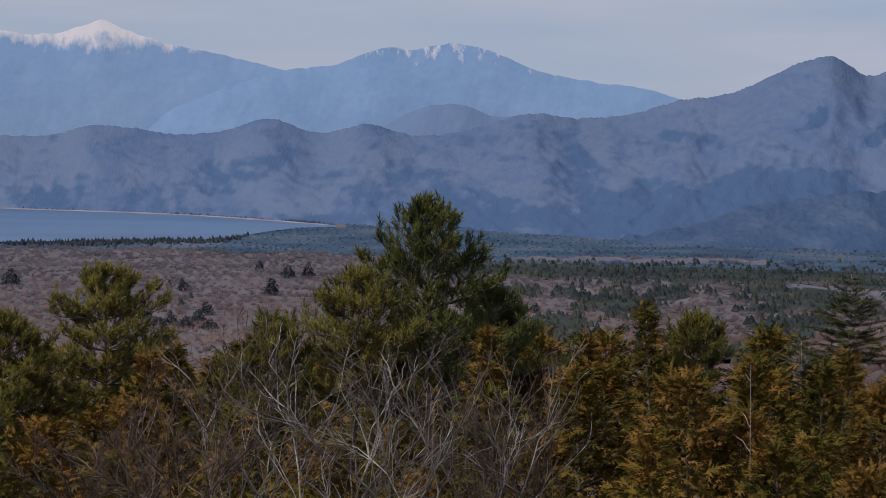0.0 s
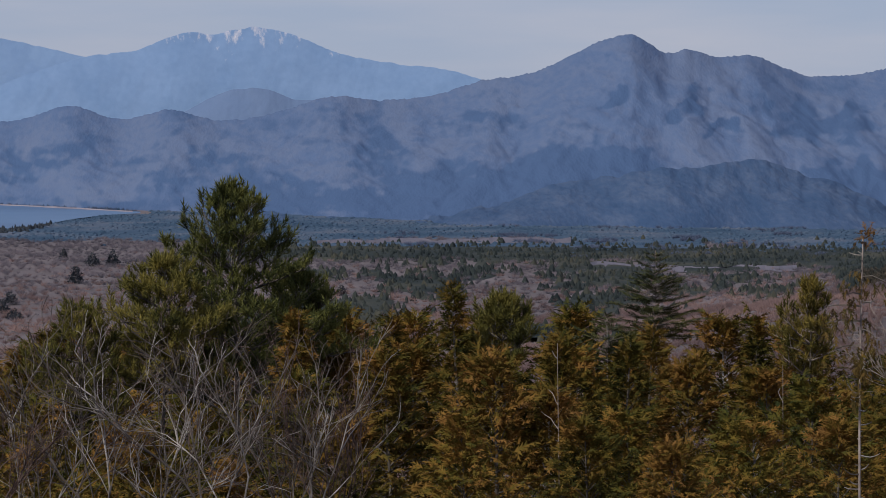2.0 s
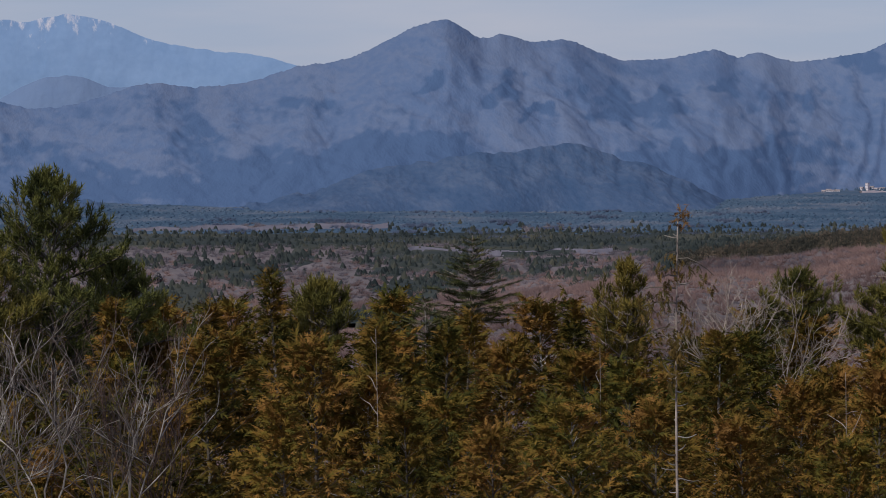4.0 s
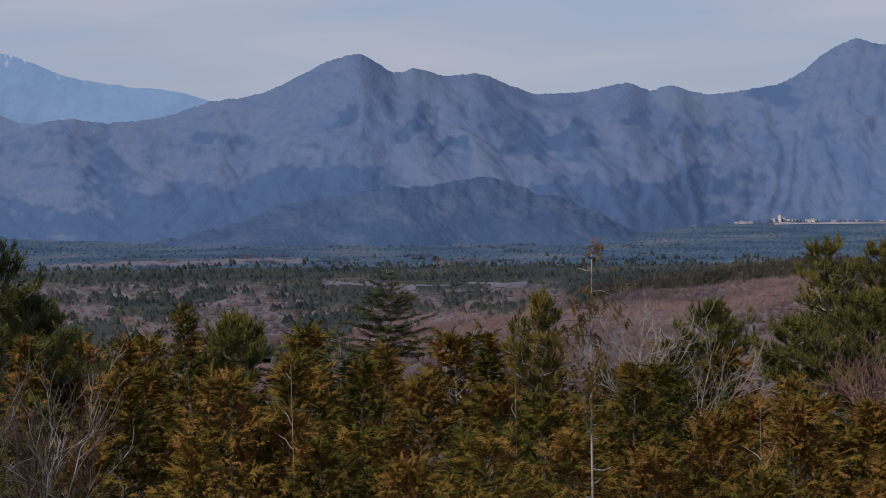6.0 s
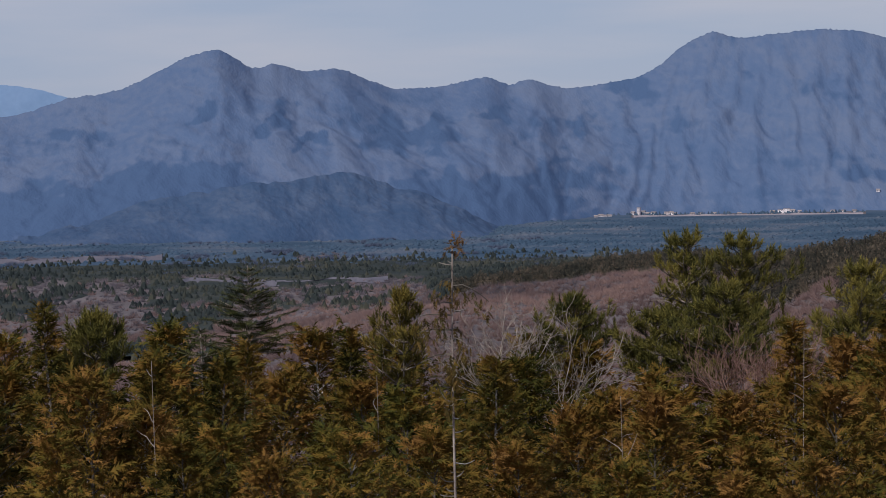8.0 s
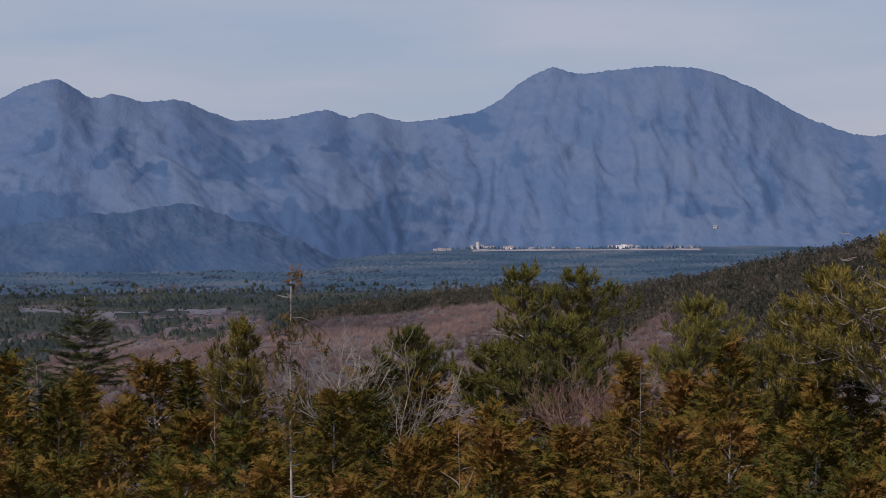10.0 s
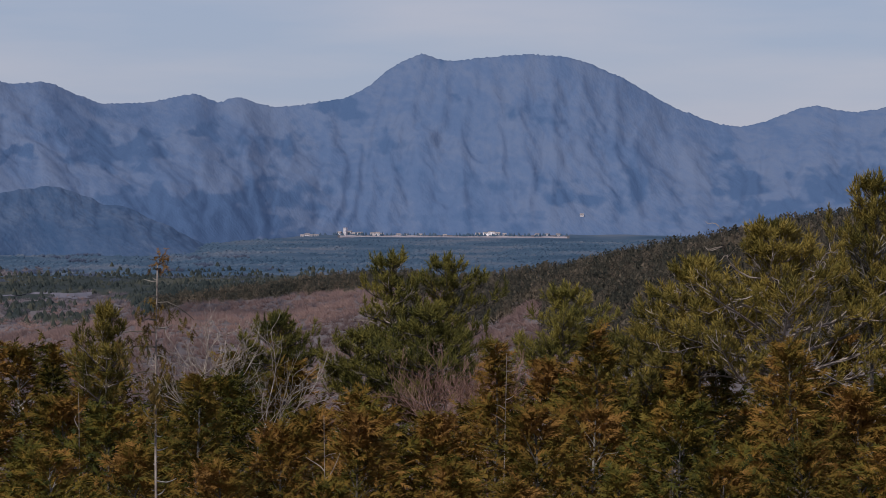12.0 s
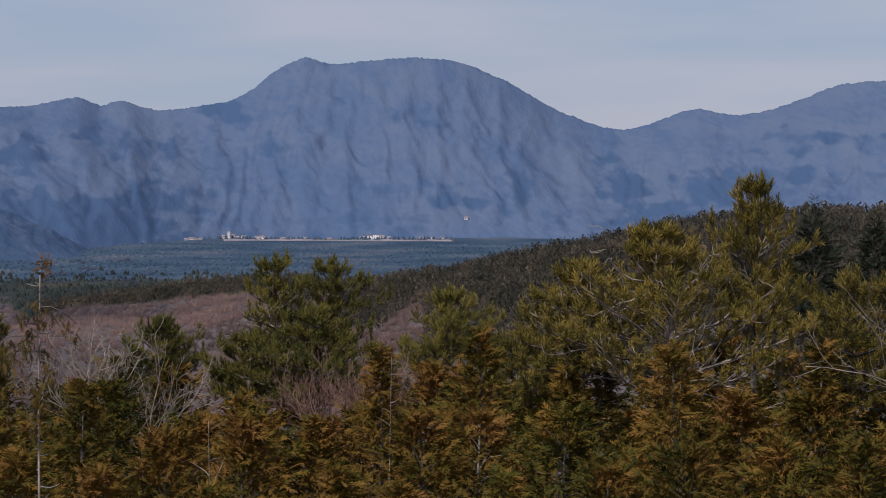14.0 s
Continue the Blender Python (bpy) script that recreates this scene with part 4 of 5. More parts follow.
def trunk_of(root, height, radius, rng, mat, bend=0.03, k=7, tip=0.12):
    n = 12
    z = np.linspace(0, height, n)
    pts = np.stack([bend * height * 0.3 * np.sin(z / height * 3 + rng.random() * 6), bend * height * 0.3 * np.sin(z / height * 2.3 + rng.random() * 6), z], 1)
    pts[:, :2] -= pts[0, :2]
    r = radius * (1 - (1 - tip) * (z / height) ** 0.8)
    b = Builder()
    b.tube(pts, r, k)
    part("trunk", b, mat, root, smooth=True)
    return lambda h: np.array([np.interp(h, z, pts[:, i]) for i in range(3)])


def pine_tree(seed, height, reach, crown=3.2, shape=0.75, dense=1.0, lift=0.16, rise=0.1, big=1.1, leaf=None, pale=0.3, upward=0.42, ragged=0.35, dead=0):
    """A red pine: whorls of limbs, each with side twigs that end in tufts of upright shoots. crown: metres of leafy top; rise: how steeply its limbs climb."""
    rng = np.random.default_rng(seed)
    root = new("pine_tree")
    on = trunk_of(root, height * 0.98, 0.010 * height, rng, BARK, tip=0.05)
    pos, axis, size = [], [], []

    def tuft(p, way, n, up=upward):
        for e in range(n):
            pos.append(p + rng.normal(0, 0.015, 3) - way * 0.06 * (e > 1))
            axis.append(unit(way * 0.6 + rng.normal(0, 0.15 if e == 0 else 0.46, 3) + np.array((0, 0, up))))
            size.append(big * rng.uniform(0.65, 1.15) * (1.15 if e == 0 else 0.9))

    z = height - crown
    while z < height - 0.3:
        u = (z - height + crown) / crown
        full = reach * (1 - u) ** shape * (0.7 + 0.3 * min(1, u * 4)) + 0.10
        for k in range(6):
            a = 2 * math.pi * (k + rng.uniform(-0.35, 0.35)) / 6 + z * 3
            way = np.array((math.cos(a), math.sin(a), rise + 0.5 * u * u + rng.normal(0, 0.12)))
            length = full * rng.uniform(1 - 1.5 * ragged, 1 + 0.6 * ragged)
            climb = max(way[2], 0.05) / math.hypot(1, way[2])
            length = max(min(length, 1.05 * (height - z) - 0.06, (height - z - 0.2) / (climb + 0.2 + 0.38 * min(1, 2.5 * rise)) * rng.uniform(0.65, 1.0)), 0.12)
            n = 6
            pts = arc(on(z), way, length, lift, n, rng, 0.10)
            b = Builder()
            b.tube(pts, np.linspace(0.010 + 0.011 * length, 0.006, n + 1), 4)
            m = int((2 + 4.6 * length) * dense) + 1
            for q in range(m):
                s = 0.22 + 0.76 * (q + rng.random()) / m
                p = np.array([np.interp(s * n, np.arange(n + 1), pts[:, i]) for i in range(3)])
                along = unit(pts[min(n, int(s * n) + 1)] - pts[max(0, int(s * n) - 1)])
                out = unit(np.cross(along, (0, 0, 1))) * (1 if q % 2 else -1)
                w = unit(along * 0.75 + out * rng.uniform(0.3, 1.0) + np.array((0, 0, rng.uniform(0.0, 0.3) - 0.5 * rise)))
                ln = (0.14 + 0.30 * length * (1.15 - s)) * rng.uniform(0.6, 1.2)
                tw = arc(p, w, ln, 0.55, 3, rng, 0.10)
                b.tube(tw, (0.008, 0.007, 0.006, 0.004), 3)
                tuft(tw[-1], unit(tw[-1] - tw[-2]), 3)
                if ln > 0.26:
                    tuft(tw[1] + rng.normal(0, 0.03, 3), unit(out + (0, 0, 0.4)), 1)
            lead = min(rng.uniform(0.06, 0.32), max(0.05, height - pts[-1][2] - 0.2))
            top = arc(pts[-1], pts[-1] - pts[-2] + np.array((0, 0, 0.3)), lead, 1.5, 3, rng, 0.06)
            b.tube(top, (0.008, 0.007, 0.006, 0.005), 3)
            tuft(top[-1], np.array((0.0, 0.0, 1.0)), 3)
            tuft(top[1], unit(top[1] - top[0]), 2)
            part("limb", b, BARK if rng.random() > pale else PALEBARK if pale > 0.5 else SHRUBBARK, root)
        z += rng.uniform(0.22, 0.38) * (0.7 + 0.12 * crown)
    for k in range(dead):
        z = height - crown * rng.uniform(0.3, 1.05)
        a = 2.4 * k + rng.uniform(-0.4, 0.4)
        length = reach * rng.uniform(0.4, 0.85) * min(1, 0.5 + (height - z) / crown)
        pts = arc(on(z), (math.cos(a), math.sin(a), rng.uniform(-0.05, 0.3)), length, rng.uniform(-0.25, 0.2), 8, rng, 0.22)
        b = Builder()
        b.tube(pts, np.linspace(0.019, 0.006, 9), 4)
        for q in range(10):
            j = 3 + q % 6
            fork = arc(pts[j], pts[j] - pts[j - 1] + rng.normal(0, 0.13, 3) * length, rng.uniform(0.15, 0.38), 0.2, 4, rng, 0.35)
            b.tube(fork, np.linspace(0.009, 0.004, 5), 3)
        part("bare_limb", b, PALEBARK, root, "dead pale limb without needles")
    tuft(on(height * 0.98), np.array((0.0, 0.0, 1.0)), 3, 0.9)
    for e in range(14):
        h = 0.05 * e
        pos.append(on(height * 0.98 - h)), axis.append(unit(rng.normal(0, 0.22 + 0.05 * e, 3) + (0, 0, 1.0))), size.append(1.05 * big)
    b = Builder()
    b.repeat(*SHOOT, placements(np.array(pos), np.array(axis), np.array(size), rng))
    part("needles", b, leaf or NEEDLES, root, "olive green pine needles")
    return root


def cypress_tree(seed, height, reach, shape=0.85, sprays=1500, low=0.12, pale=False, fine=1.0, leaf=None):
    """A cypress: limbs like drooping feathers, each set with flat sprays to both sides; low: where its crown begins."""
    rng = np.random.default_rng(seed)
    root = new("cypress_tree")
    b = Builder()
    zt = np.linspace(0, height * 0.98, 10)
    stem = np.stack([0.01 * height * np.sin(zt * 0.9 + seed), 0.01 * height * np.sin(zt * 0.7 + 2 * seed), zt], 1)
    stem[:, :2] -= stem[0, :2]
    b.tube(stem, 0.011 * height * (1 - 0.9 * (zt / height) ** 0.8), 6)
    pos, axis, size = [], [], []
    per = 20
    limbs = int(sprays / per)
    for k in range(limbs):
        u = ((k + rng.random()) / limbs) ** 0.8
        z = height * (low + (0.97 - low) * u)
        length = (reach * (1 - u) ** shape + 0.12) * rng.uniform(0.45, 1.25)
        a = k * 2.399 + rng.normal(0, 0.4)
        start = np.array([np.interp(z, zt, stem[:, i]) for i in range(3)])
        pts = arc(start, (math.cos(a), math.sin(a), 0.45 + 0.9 * u + rng.normal(0, 0.15)), length, -0.7 + 0.4 * u, 5, rng, 0.10)
        if k % 2:
            b.tube(pts[[0, 2, 4]], (0.006 + 0.008 * length, 0.005, 0.003), 3)
        for q in range(per):
            s = 0.3 + 0.7 * ((q + rng.random()) / per) ** 0.8
            i0 = min(4, int(s * 5))
            along = unit(pts[i0 + 1] - pts[i0])
            out = unit(np.cross(along, (0, 0, 1))) * (1 if q % 2 else -1)
            p = pts[i0] + (pts[i0 + 1] - pts[i0]) * (s * 5 - i0)
            spread = (0.05 + 0.16 * length * (1.1 - s)) * rng.random()
            pos.append(p + out * spread + rng.normal(0, 0.05, 3))
            axis.append(unit(along * 0.9 + out * rng.uniform(0.1, 0.9) + rng.normal(0, 0.45, 3) + (0, 0, -0.1 + 0.25 * u)))
            size.append(fine * rng.uniform(0.11, 0.23) * (1.3 - 0.35 * u))
    for e in range(8):
        pos.append(stem[-1] - (0, 0, 0.05 * e)), axis.append(unit(rng.normal(0, 0.35, 3) + (0, 0, 1))), size.append(0.15)
    part("trunk", b, SHRUBBARK if pale else BARK, root)
    b = Builder()
    b.repeat(*FAN, placements(np.array(pos), np.array(axis), np.array(size), rng, 0.9))
    part("foliage", b, leaf or CYPRESS, root)
    return root


def fir_tree(seed, height, reach, crown=0.3, tier=0.16, droop=0.1, shape=0.8, twig=0.32, loose=0.35, limb=None):
    """A fir with flat tiers of twigs round a pale stem."""
    rng = np.random.default_rng(seed)
    root = new("fir_tree")
    on = trunk_of(root, height, 0.011 * height, rng, PALEBARK, 0.02, tip=0.06)
    pos, axis, size = [], [], []
    z = crown * height
    while z < height * 0.99:
        u = (z - crown * height) / (height * (1 - crown))
        for k in range(5):
            a = 2 * math.pi * (k + rng.uniform(-0.4, 0.4)) / 5 + z
            length = (reach * (1 - u) ** shape + 0.06) * rng.uniform(0.6 if loose < 0.5 else 0.35, 1.15)
            pts = arc(on(z), (math.cos(a), math.sin(a), 0.06 + 0.4 * u), length, -droop, 5, rng, 0.04)
            b = Builder()
            b.tube(pts, np.linspace(0.006 + 0.010 * length, 0.003, 6), 3)
            part("limb", b, limb or BARK, root)
            m = int(5 + 18 * length)
            for q in range(m):
                s = 0.18 + 0.82 * (q + rng.random()) / m
                p = np.array([np.interp(s * 5, np.arange(6), pts[:, i]) for i in range(3)])
                along = unit(pts[-1] - pts[0])
                out = unit(np.cross(along, (0, 0, 1))) * (1 if q % 2 else -1)
                pos.append(p), axis.append(unit(along * 0.8 + out * rng.uniform(0.3, 1.0) + rng.normal(0, 0.12, 3))), size.append(twig * rng.uniform(0.6, 1.1) * (1.15 - 0.4 * s) * (0.4 + 0.6 * min(1, 2 * (1 - u))))
        z += tier * rng.uniform(0.8, 1.2)
    b = Builder()
    b.repeat(*FLAT, placements(np.array(pos), np.array(axis), np.array(size), rng, loose))
    part("needles", b, DARKFIR, root)
    return root


def spruce_tree(seed, height, reach, crown):
    """A dense conical spruce: drooping twigs in close tiers round the stem. crown: metres of leafy top."""
    rng = np.random.default_rng(seed)
    root = new("spruce_tree")
    on = trunk_of(root, height, 0.010 * height, rng, BARK, 0.01, tip=0.03)
    pos, axis, size = [], [], []
    for k in range(2600):
        u = 1 - math.sqrt(rng.random())
        a = rng.uniform(0, 6.283)
        tier = 0.72 + 0.28 * math.sin(u * crown * 9.0 + 1.2 * math.sin(3 * a + seed))
        r = reach * (1 - u) ** 0.95 * tier * rng.uniform(0.3, 1.0) * (1 + 0.15 * math.sin(5 * a + seed + u * 7))
        z = height - crown * (1 - u) - 0.28 * r + 0.05
        p = on(min(z, height)) + np.array((r * math.cos(a), r * math.sin(a), 0))
        p[2] = z
        pos.append(p)
        axis.append(unit((math.cos(a), math.sin(a), -0.25 + 0.9 * u) + rng.normal(0, 0.3, 3)))
        size.append(rng.uniform(0.22, 0.45) * (0.45 + 0.55 * min(1, 2.2 * (1 - u))))
    b = Builder()
    b.repeat(*FLAT, placements(np.array(pos), np.array(axis), np.array(size), rng, 0.5))
    part("needles", b, SPRUCENEEDLE, root)
    return root


def bare_tree(seed, height, half, stems=6, mat=None, twig_mat=None, thick=0.013, kids=5, upright=0.18, low=0.2, base=0.0, crooked=0.2):
    """A leafless many-stemmed shrub: each stem is a part, with its finer twigs under it. half: half its width; base: where the stems part."""
    rng = np.random.default_rng(seed)
    root = new("bare_shrub")
    tall = height - base
    if base:
        trunk_of(root, base + 0.05, thick * 3.2, rng, mat or PALEBARK, 0.02, tip=0.7)

    def grow(b, fine, p, way, length, r, level):
        n = (8, 5, 4, 3)[level]
        pts = arc(p, way, length, upright, n, rng, crooked)
        (b if level < 3 else fine).tube(pts, np.linspace(r, max(r * 0.4, 0.0022), n + 1), (5, 4, 3, 3)[level])
        if level >= 3:
            return
        m = kids + (4 if level == 0 else 0) - (1 if level == 2 else 0)
        for q in range(m):
            s = (low if level == 0 else 0.15) + ((1 - low) if level == 0 else 0.85) * (q + rng.random()) / m
            start = np.array([np.interp(s * n, np.arange(n + 1), pts[:, i]) for i in range(3)])
            along = unit(pts[min(n, int(s * n) + 1)] - pts[max(0, int(s * n) - 1)])
            off = rng.normal(0, 1, 3)
            off = unit(off - along * off.dot(along))
            w = unit(along + off * rng.uniform(0.35, 0.95) + np.array((0, 0, upright * 0.6)))
            grow(b, fine, start, w, length * rng.uniform(0.32, 0.62) * (1.15 - 0.5 * s), max(r * rng.uniform(0.42, 0.65), 0.0026), level + 1)

    for k in range(stems):
        a = 2 * math.pi * (k + rng.random() * 0.8) / stems
        out = half / tall * rng.uniform(0.2, 1.0)
        b, fine = Builder(), Builder()
        grow(b, fine, (0.06 * math.cos(a), 0.06 * math.sin(a), base), (math.cos(a) * out, math.sin(a) * out, 1.0), tall * rng.uniform(0.66, 0.95), thick * rng.uniform(0.7, 1.1), 0)
        stem = part("stem", b, mat or PALEBARK, root)
        tagged(part("twig", fine, twig_mat or TWIG, stem), kind="stuff")
    return root


def thin_larch(seed, height):
    """A nearly dead, thin larch: curved stubs low down, a few hanging brown sprays above and a rusty tip."""
    rng = np.random.default_rng(seed)
    root = new("larch_tree")
    on = trunk_of(root, height, 0.031, rng, PALEBARK, 0.03, tip=0.3)
    pos, axis, size = [], [], []
    for k in range(60):
        z = height * (0.36 + 0.62 * (k + rng.random()) / 60)
        a = rng.uniform(0, 6.28)
        leafy = z > height * 0.72 and rng.random() < 0.5
        length = rng.uniform(0.25, 0.6) if leafy else rng.uniform(0.04, 0.12) if rng.random() < 0.7 else rng.uniform(0.15, 0.34)
        pts = arc(on(z), (math.cos(a), math.sin(a), 0.25 if leafy else -0.25), length, -0.6 if leafy else 0.7, 4, rng, 0.14)
        b = Builder()
        b.tube(pts, np.linspace(0.013 if length > 0.15 else 0.009, 0.005, 5), 3)
        part("branch", b, BARK if leafy else SHRUBBARK, root)
        if leafy:
            for q in range(24):
                p = pts[1 + q % 4] - (0, 0, rng.uniform(0, 0.22))
                pos.append(p + rng.normal(0, 0.03, 3)), axis.append(unit((rng.normal(0, 0.4), rng.normal(0, 0.4), -1))), size.append(rng.uniform(0.08, 0.16))
    b = Builder()
    b.repeat(*FAN, placements(np.array(pos), np.array(axis), np.array(size), rng))
    part("foliage", b, LARCHNEEDLE, root, "dull olive brown hanging sprays")
    tip = on(height)
    n = 48
    pos = tip + rng.normal(0, 1, (n, 3)) * (0.05, 0.05, 0.08) + np.stack([np.linspace(0, 0.09, n), 0 * np.arange(n), np.linspace(-0.08, 0.12, n)], 1)
    b = Builder()
    b.repeat(*FAN, placements(pos, rng.normal(0, 1, (n, 3)) + (0.6, 0, 0.8), rng.uniform(0.07, 0.13, n), rng))
    part("tip_foliage", b, RUST, root, "rusty orange dry tip")
    return root


def dead_sapling(seed, height):
    """A pale dead sapling with a few bent side twigs."""
    rng = np.random.default_rng(seed)
    root = new("dead_sapling")
    on = trunk_of(root, height, 0.018, rng, PALEBARK, 0.02, 5, tip=0.2)
    for k in range(16):
        z = height * (0.35 + 0.62 * (k + rng.random()) / 16)
        a = rng.uniform(0, 6.28)
        b = Builder()
        pts = arc(on(z), (math.cos(a), math.sin(a), 0.5), rng.uniform(0.1, 0.55), 0.1, 4, rng, 0.2)
        b.tube(pts, np.linspace(0.010, 0.004, 5), 3)
        part("branch", b, PALEBARK, root)
    return root


# pines: seed, azimuth, elevation of the top, distance, reach, shape
PINES = [
    (21, -0.20, -1.12, 50, 2.6, 4.2, 0.72, DARKNEEDLES, dict(dense=1.7, rise=0.42, upward=0.5, ragged=0.6), "tall dark green red pine with upright candle shoots"),
    (22, -1.9, -2.7, 48, 1.4, 2.4, 0.85, MIDNEEDLES, dict(dense=1.3, rise=0.2, upward=0.48), "olive green young pine beside the tall pine"),
    (35, -3.2, -3.6, 47, 1.2, 2.0, 0.85, MIDNEEDLES, dict(dense=1.3, rise=0.2, upward=0.48), "olive green young pine beside the tall pine"),
    (36, 1.1, -2.9, 52, 1.5, 2.4, 0.8, DARKNEEDLES, dict(dense=1.6, rise=0.2, upward=0.48), "dark green young pine beside the tall pine"),
    (23, -6.75, -2.7, 54, 1.5, 3.0, 0.5, MIDNEEDLES, dict(dense=1.6, rise=0.12, upward=0.42), "olive green pine with a rounded layered crown"),
    (24, -8.9, -3.75, 50, 1.6, 3.0, 0.55, MIDNEEDLES, dict(dense=1.6, rise=0.12, upward=0.42), "olive green pine with a rounded layered crown"),
    (25, 17.3, -1.95, 62, 1.5, 3.4, 0.85, MIDNEEDLES, dict(dense=1.1, rise=0.12, ragged=0.7, upward=0.48, pale=0.7, dead=5), "green pine with a pale twisted stem"),
    (26, 18.55, -2.05, 63, 1.7, 3.4, 0.8, MIDNEEDLES, dict(dense=1.1, rise=0.12, ragged=0.7, upward=0.48), "dark green pine with pointed shoots"),
    (27, 20.7, -2.6, 66, 1.8, 3.0, 0.65, MIDNEEDLES, dict(dense=1.1, rise=0.2, ragged=0.7, upward=0.42), "small olive green pine on the hillside"),
    (38, 17.95, -3.05, 59, 1.5, 2.2, 0.6, MIDNEEDLES, dict(dense=1.2, rise=0.2, upward=0.45, ragged=0.5), "olive green young pine below the taller pines"),
    (39, 16.6, -3.6, 60, 1.2, 1.8, 0.6, MIDNEEDLES, dict(dense=1.2, rise=0.2, upward=0.45, ragged=0.5), "olive green young pine below the taller pines"),
    (28, 25.2, -1.3, 46, 2.8, 2.9, 0.45, NEEDLES, dict(dense=1.25, rise=0.2, upward=0.42, pale=0.7, ragged=0.6, dead=20), "broad yellow-green pine with pale bare limbs"),
    (37, 23.6, -2.1, 47, 1.3, 2.0, 0.5, NEEDLES, dict(dense=1.35, rise=0.2, upward=0.42, pale=0.7, ragged=0.6, dead=9), "broad yellow-green pine with pale bare limbs"),
    (29, 27.0, -0.35, 49, 1.2, 3.0, 0.8, NEEDLES, dict(dense=0.9, rise=0.7, upward=0.8, ragged=0.5), "tall yellow-green pine with long upright shoots"),
    (30, 11.3, -3.06, 52, 0.8, 1.9, 1.1, NEEDLES, dict(dense=0.7, rise=0.4, upward=0.45, pale=0.8, ragged=0.75), "slim pine sapling with a pale stem"),
    (31, 5.35, -3.42, 53, 0.9, 1.6, 0.6, MIDNEEDLES, dict(dense=1.4, rise=0.5, upward=0.45), "bushy green young pine"),
    (32, 14.9, -3.25, 68, 1.3, 1.9, 0.6, MIDNEEDLES, dict(dense=1.2, rise=0.2, upward=0.45), "small olive green pine on the hillside"),
    (33, 29.2, -2.2, 52, 1.8, 2.6, 0.55, NEEDLES, dict(dense=1.3, rise=0.12, upward=0.42), "broad olive green pine"),
    (34, 22.3, -3.5, 52, 1.6, 2.2, 0.5, NEEDLES, dict(dense=1.3, rise=0.12, upward=0.42), "broad olive green pine"),
]
for seed, az, el, d, reach, crown, shape, leaf, habit, label in PINES:
    tree = pine_tree(seed, height_at(az, el, d), reach, crown, shape, leaf=leaf, **habit)
    tagged(place(tree, az, d, seed * 40), label, "tree", "hilltop pines")

fir = fir_tree(41, height_at(8.27, -2.6, 55), 1.2, crown=0.82, tier=0.115, droop=-0.12, shape=0.9, twig=0.31, loose=0.6, limb=PALEBARK)
tagged(place(fir, 8.27, 55), "dark green fir with flat tiers and a pale stem", "tree")
fir = fir_tree(44, height_at(7.4, -3.85, 52), 1.35, crown=0.78, tier=0.14, droop=-0.1, shape=0.8, twig=0.30, loose=0.6)
tagged(place(fir, 7.4, 52), "dark green young fir in the cypress stand", "tree")
for seed, az, el, d, reach in ((42, 28.2, -0.75, 84, 3.3), (43, 29.5, -0.95, 120, 3.3)):
    spruce = spruce_tree(seed, height_at(az, el, d), reach * 0.6, 3.8)
    tagged(place(spruce, az, d), "dark conical spruce behind the pines", "tree")

# cypresses that stand out by their own tops
SPIRES = [(4.25, -3.16, 52, 0.9), (2.9, -3.78, 54, 1.3), (6.4, -4.2, 46, 1.4), (10.36, -3.8, 54, 0.9), (13.4, -4.45, 44, 1.4),
          (19.53, -3.75, 50, 1.3), (21.5, -3.4, 48, 1.7), (25.45, -3.65, 42, 1.6), (26.5, -3.45, 47, 1.5), (28.4, -3.6, 46, 1.6), (15.1, -3.25, 70, 1.1), (1.0, -3.75, 46, 0.9), (-5.4, -4.2, 52, 1.6), (-4.6, -4.45, 50, 1.5), (-6.0, -4.4, 50, 1.4), (8.25, -4.05, 50, 1.4), (7.8, -4.3, 48, 1.4), (24.0, -3.9, 49, 1.5), (23.3, -4.2, 46, 1.5)]
for i, (az, el, d, reach) in enumerate(SPIRES):
    tree = cypress_tree(60 + i, height_at(az, el, d), reach, 1.0, 1500, low=0.5, pale=i % 2 == 0)
    tagged(place(tree, az, d, 0), "rust-tinted green cypress with a pointed top", "tree", "hilltop cypresses")

# the closed stand of cypresses, in rows from the far side to the near side
KINDS = [cypress_tree(90 + k, 6.0, 1.75 + 0.25 * (k % 3), 0.75, 1900, low=0.4, pale=k % 3 == 2, fine=1.0, leaf=CYPRESS if k < 6 else GREENCYPRESS) for k in range(9)]
CANOPY = [(-12, -4.4), (-9, -4.4), (-4, -4.5), (0, -4.3), (3, -3.85), (6, -3.95), (8, -4.2), (11, -4.2), (12.6, -4.4), (14, -4.35), (15.5, -4.5), (17, -4.65), (19, -4.7), (20.4, -4.2), (23, -4.1), (26, -3.9), (32, -3.7)]
sr = np.random.default_rng(77)
used = [False] * len(KINDS)
for row, (d0, drop, step) in enumerate(((60, 0.0, 1.4), (52, 0.6, 1.55), (45, 1.25, 1.75), (39.5, 2.0, 2.0))):
    az = -11.0 + 0.7 * row
    while az < 31.8:
        d = d0 + sr.uniform(-2, 2)
        el = float(curve(CANOPY, az)) - drop + sr.normal(0, 0.25)
        h = height_at(az, el, d)
        k = int(sr.integers(6)) if sr.random() < (0.3 if az < 1.5 else 0.72 if az < 21.5 else 0.35) else 6 + int(sr.integers(3))
        t = place(KINDS[k], az, d, sr.uniform(0, 360), h / 6.0, copy=used[k])
        used[k] = True
        tagged(t, "rust-tinted green cypress in a dense stand" if k < 6 else "dark olive green cypress in a dense stand", "tree", "hilltop cypresses")
        az += step * sr.uniform(0.75, 1.25)

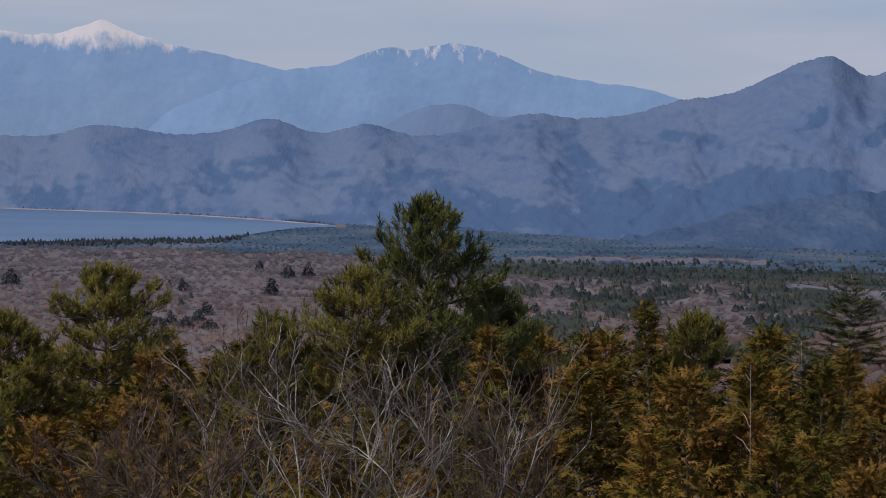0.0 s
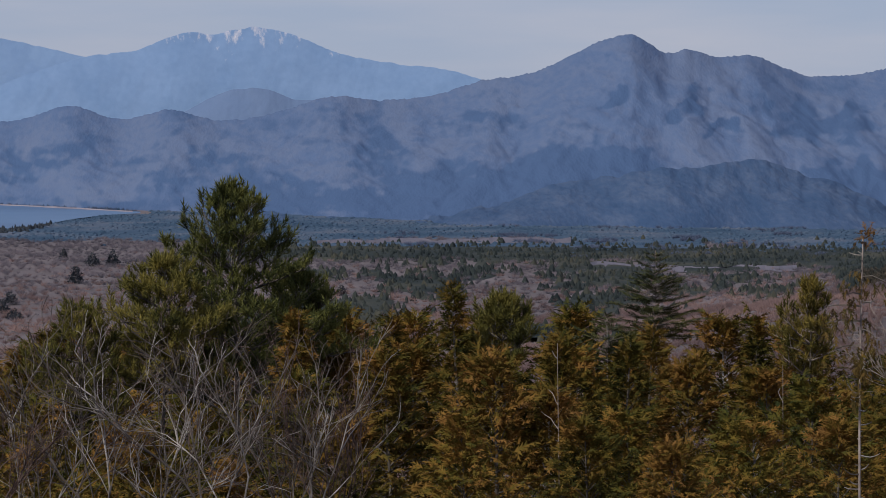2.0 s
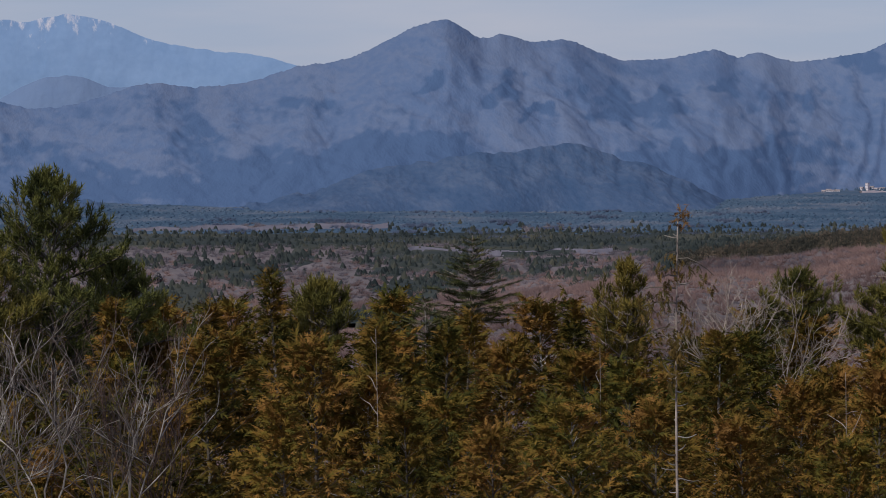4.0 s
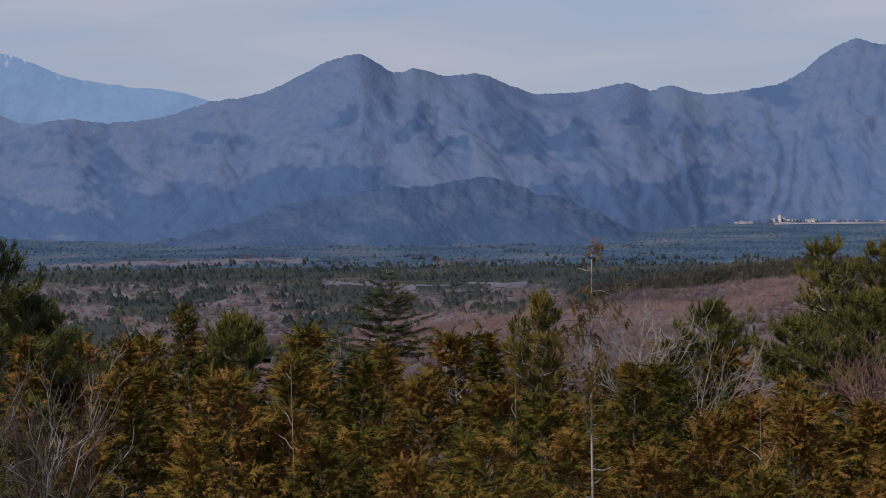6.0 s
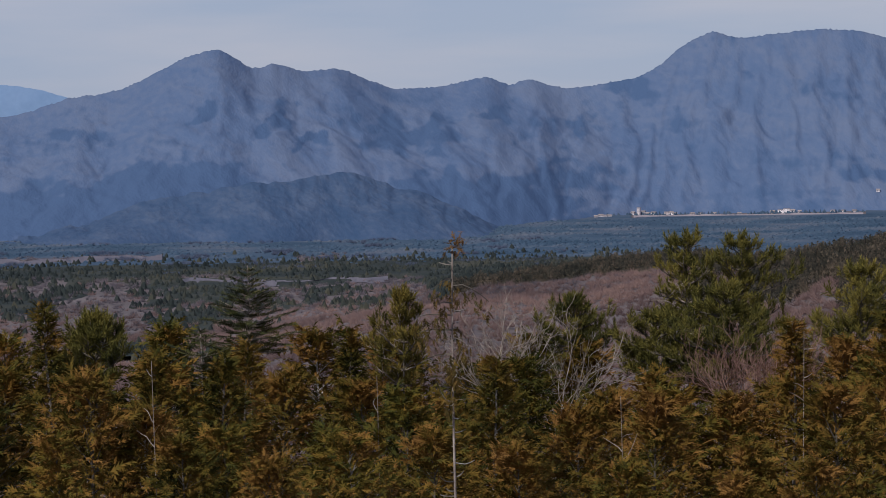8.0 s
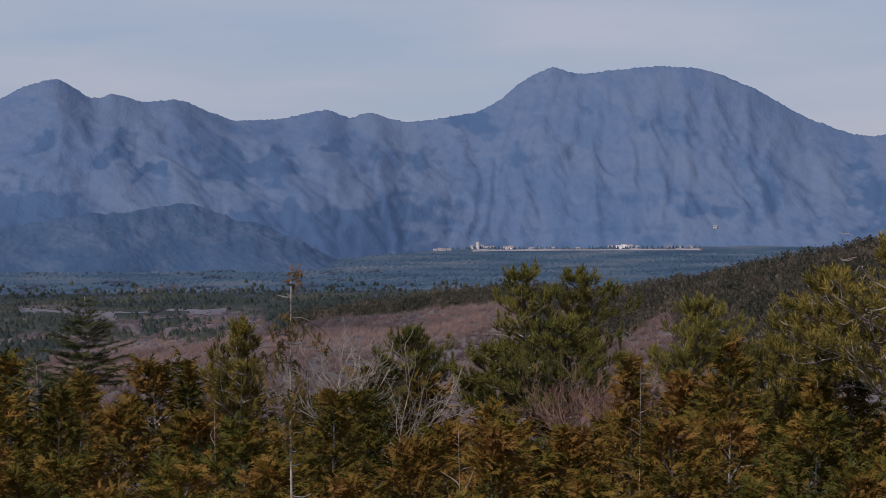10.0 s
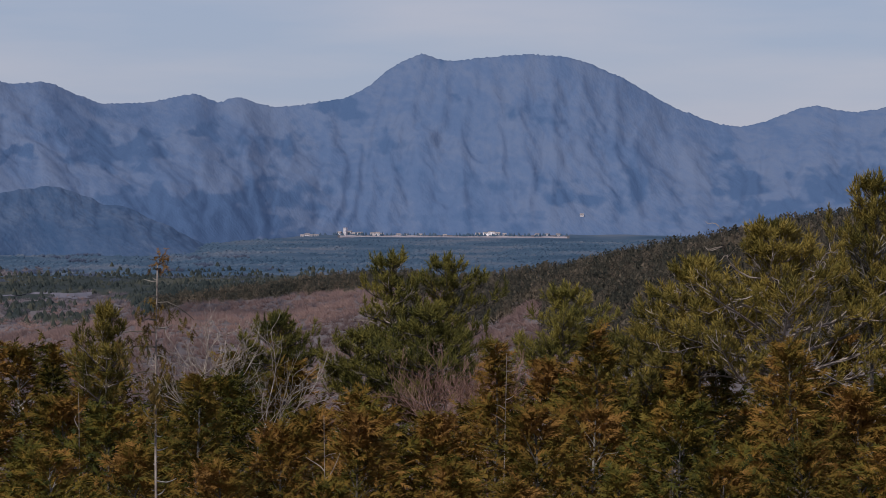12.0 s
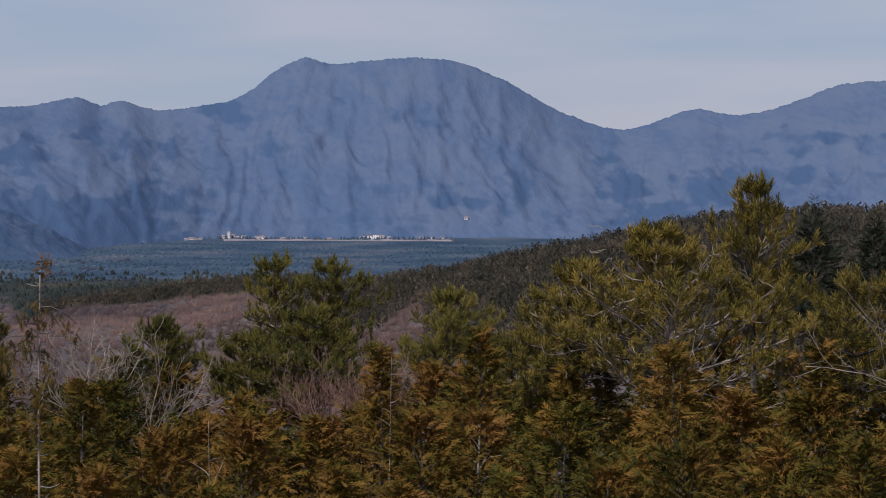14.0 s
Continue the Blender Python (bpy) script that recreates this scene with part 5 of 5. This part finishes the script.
larch = thin_larch(301, height_at(12.64, -2.3, 38))
tagged(place(larch, 12.64, 38), "thin half-dead larch with a pale stem and rusty tip", "tree")
for seed, az, el, d in ((311, 6.42, -4.5, 43), (312, 5.0, -5.1, 46), (313, 19.6, -4.1, 48), (314, 25.55, -4.3, 42), (315, 27.0, -3.9, 46), (316, 10.9, -4.9, 46), (317, 23.0, -5.6, 44), (318, 15.9, -5.4, 44)):
    sap = dead_sapling(seed, height_at(az, el, d))
    tagged(place(sap, az, d), "pale dead sapling with bent twigs", "tree", "dead saplings")

# leafless shrubs: seed, azimuth, elevation of the top, distance, half width, stems, height of the part with branches
SHRUBS = [
    (201, -2.5, -3.9, 33.0, 2.0, 7, 0, SHRUBBARK, TWIG, "grey leafless shrub with pale tangled branches"),
    (208, -0.6, -4.0, 31.5, 2.0, 6, 0, SHRUBBARK, TWIG, "grey leafless shrub with pale tangled branches"),
    (202, -6.7, -5.1, 32.5, 1.7, 7, 0, TWIG, TWIG, "low brown leafless shrub with crooked branches"),
    (203, 1.9, -4.5, 33.5, 1.2, 7, 0, TWIG, TWIG, "brown leafless shrub with thin branches"),
    (212, 0.9, -4.35, 32.5, 1.9, 6, 0, SHRUBBARK, TWIG, "grey leafless shrub with pale tangled branches"),
    (209, -4.3, -3.9, 34.0, 1.4, 5, 0, SHRUBBARK, TWIG, "grey leafless shrub with pale tangled branches"),
    (210, -5.4, -5.0, 31.0, 1.5, 6, 0, TWIG, TWIG, "brown leafless shrub with thin branches"),
    (211, 14.6, -3.3, 56.5, 1.9, 7, 2.9, PALEBARK, SHRUBBARK, "pale leafless birch with fanned branches"),
    (215, 13.6, -3.15, 54.0, 1.9, 11, 2.5, PALEBARK, SHRUBBARK, "pale leafless birch with fanned branches"),
    (205, 18.3, -4.05, 54.0, 1.7, 13, 1.6, REDTWIG, REDTWIG, "reddish leafless shrub among the conifers"),
    (206, 19.2, -4.1, 56.0, 1.7, 13, 1.6, REDTWIG, REDTWIG, "reddish leafless shrub among the conifers"),
    (207, 31.0, -1.9, 44.0, 2.0, 8, 2.8, PALEBARK, SHRUBBARK, "pale leafless birch with fanned branches"),
]
for seed, az, el, d, half, stems, tall, mat, twig_mat, label in SHRUBS:
    h = height_at(az, el, d)
    near = tall == 0
    tree = bare_tree(seed, h, half, stems, mat, twig_mat, 0.0145 if near else 0.015 if mat is PALEBARK else 0.0115, 4 if near or mat is not PALEBARK else 3, 0.12 if near else 0.14 if mat is PALEBARK else 0.30, 0.24 if near else 0.12, 0.0 if near else h - tall, 0.17)
    tagged(place(tree, az, d), label, "shrub", "leafless shrubs")
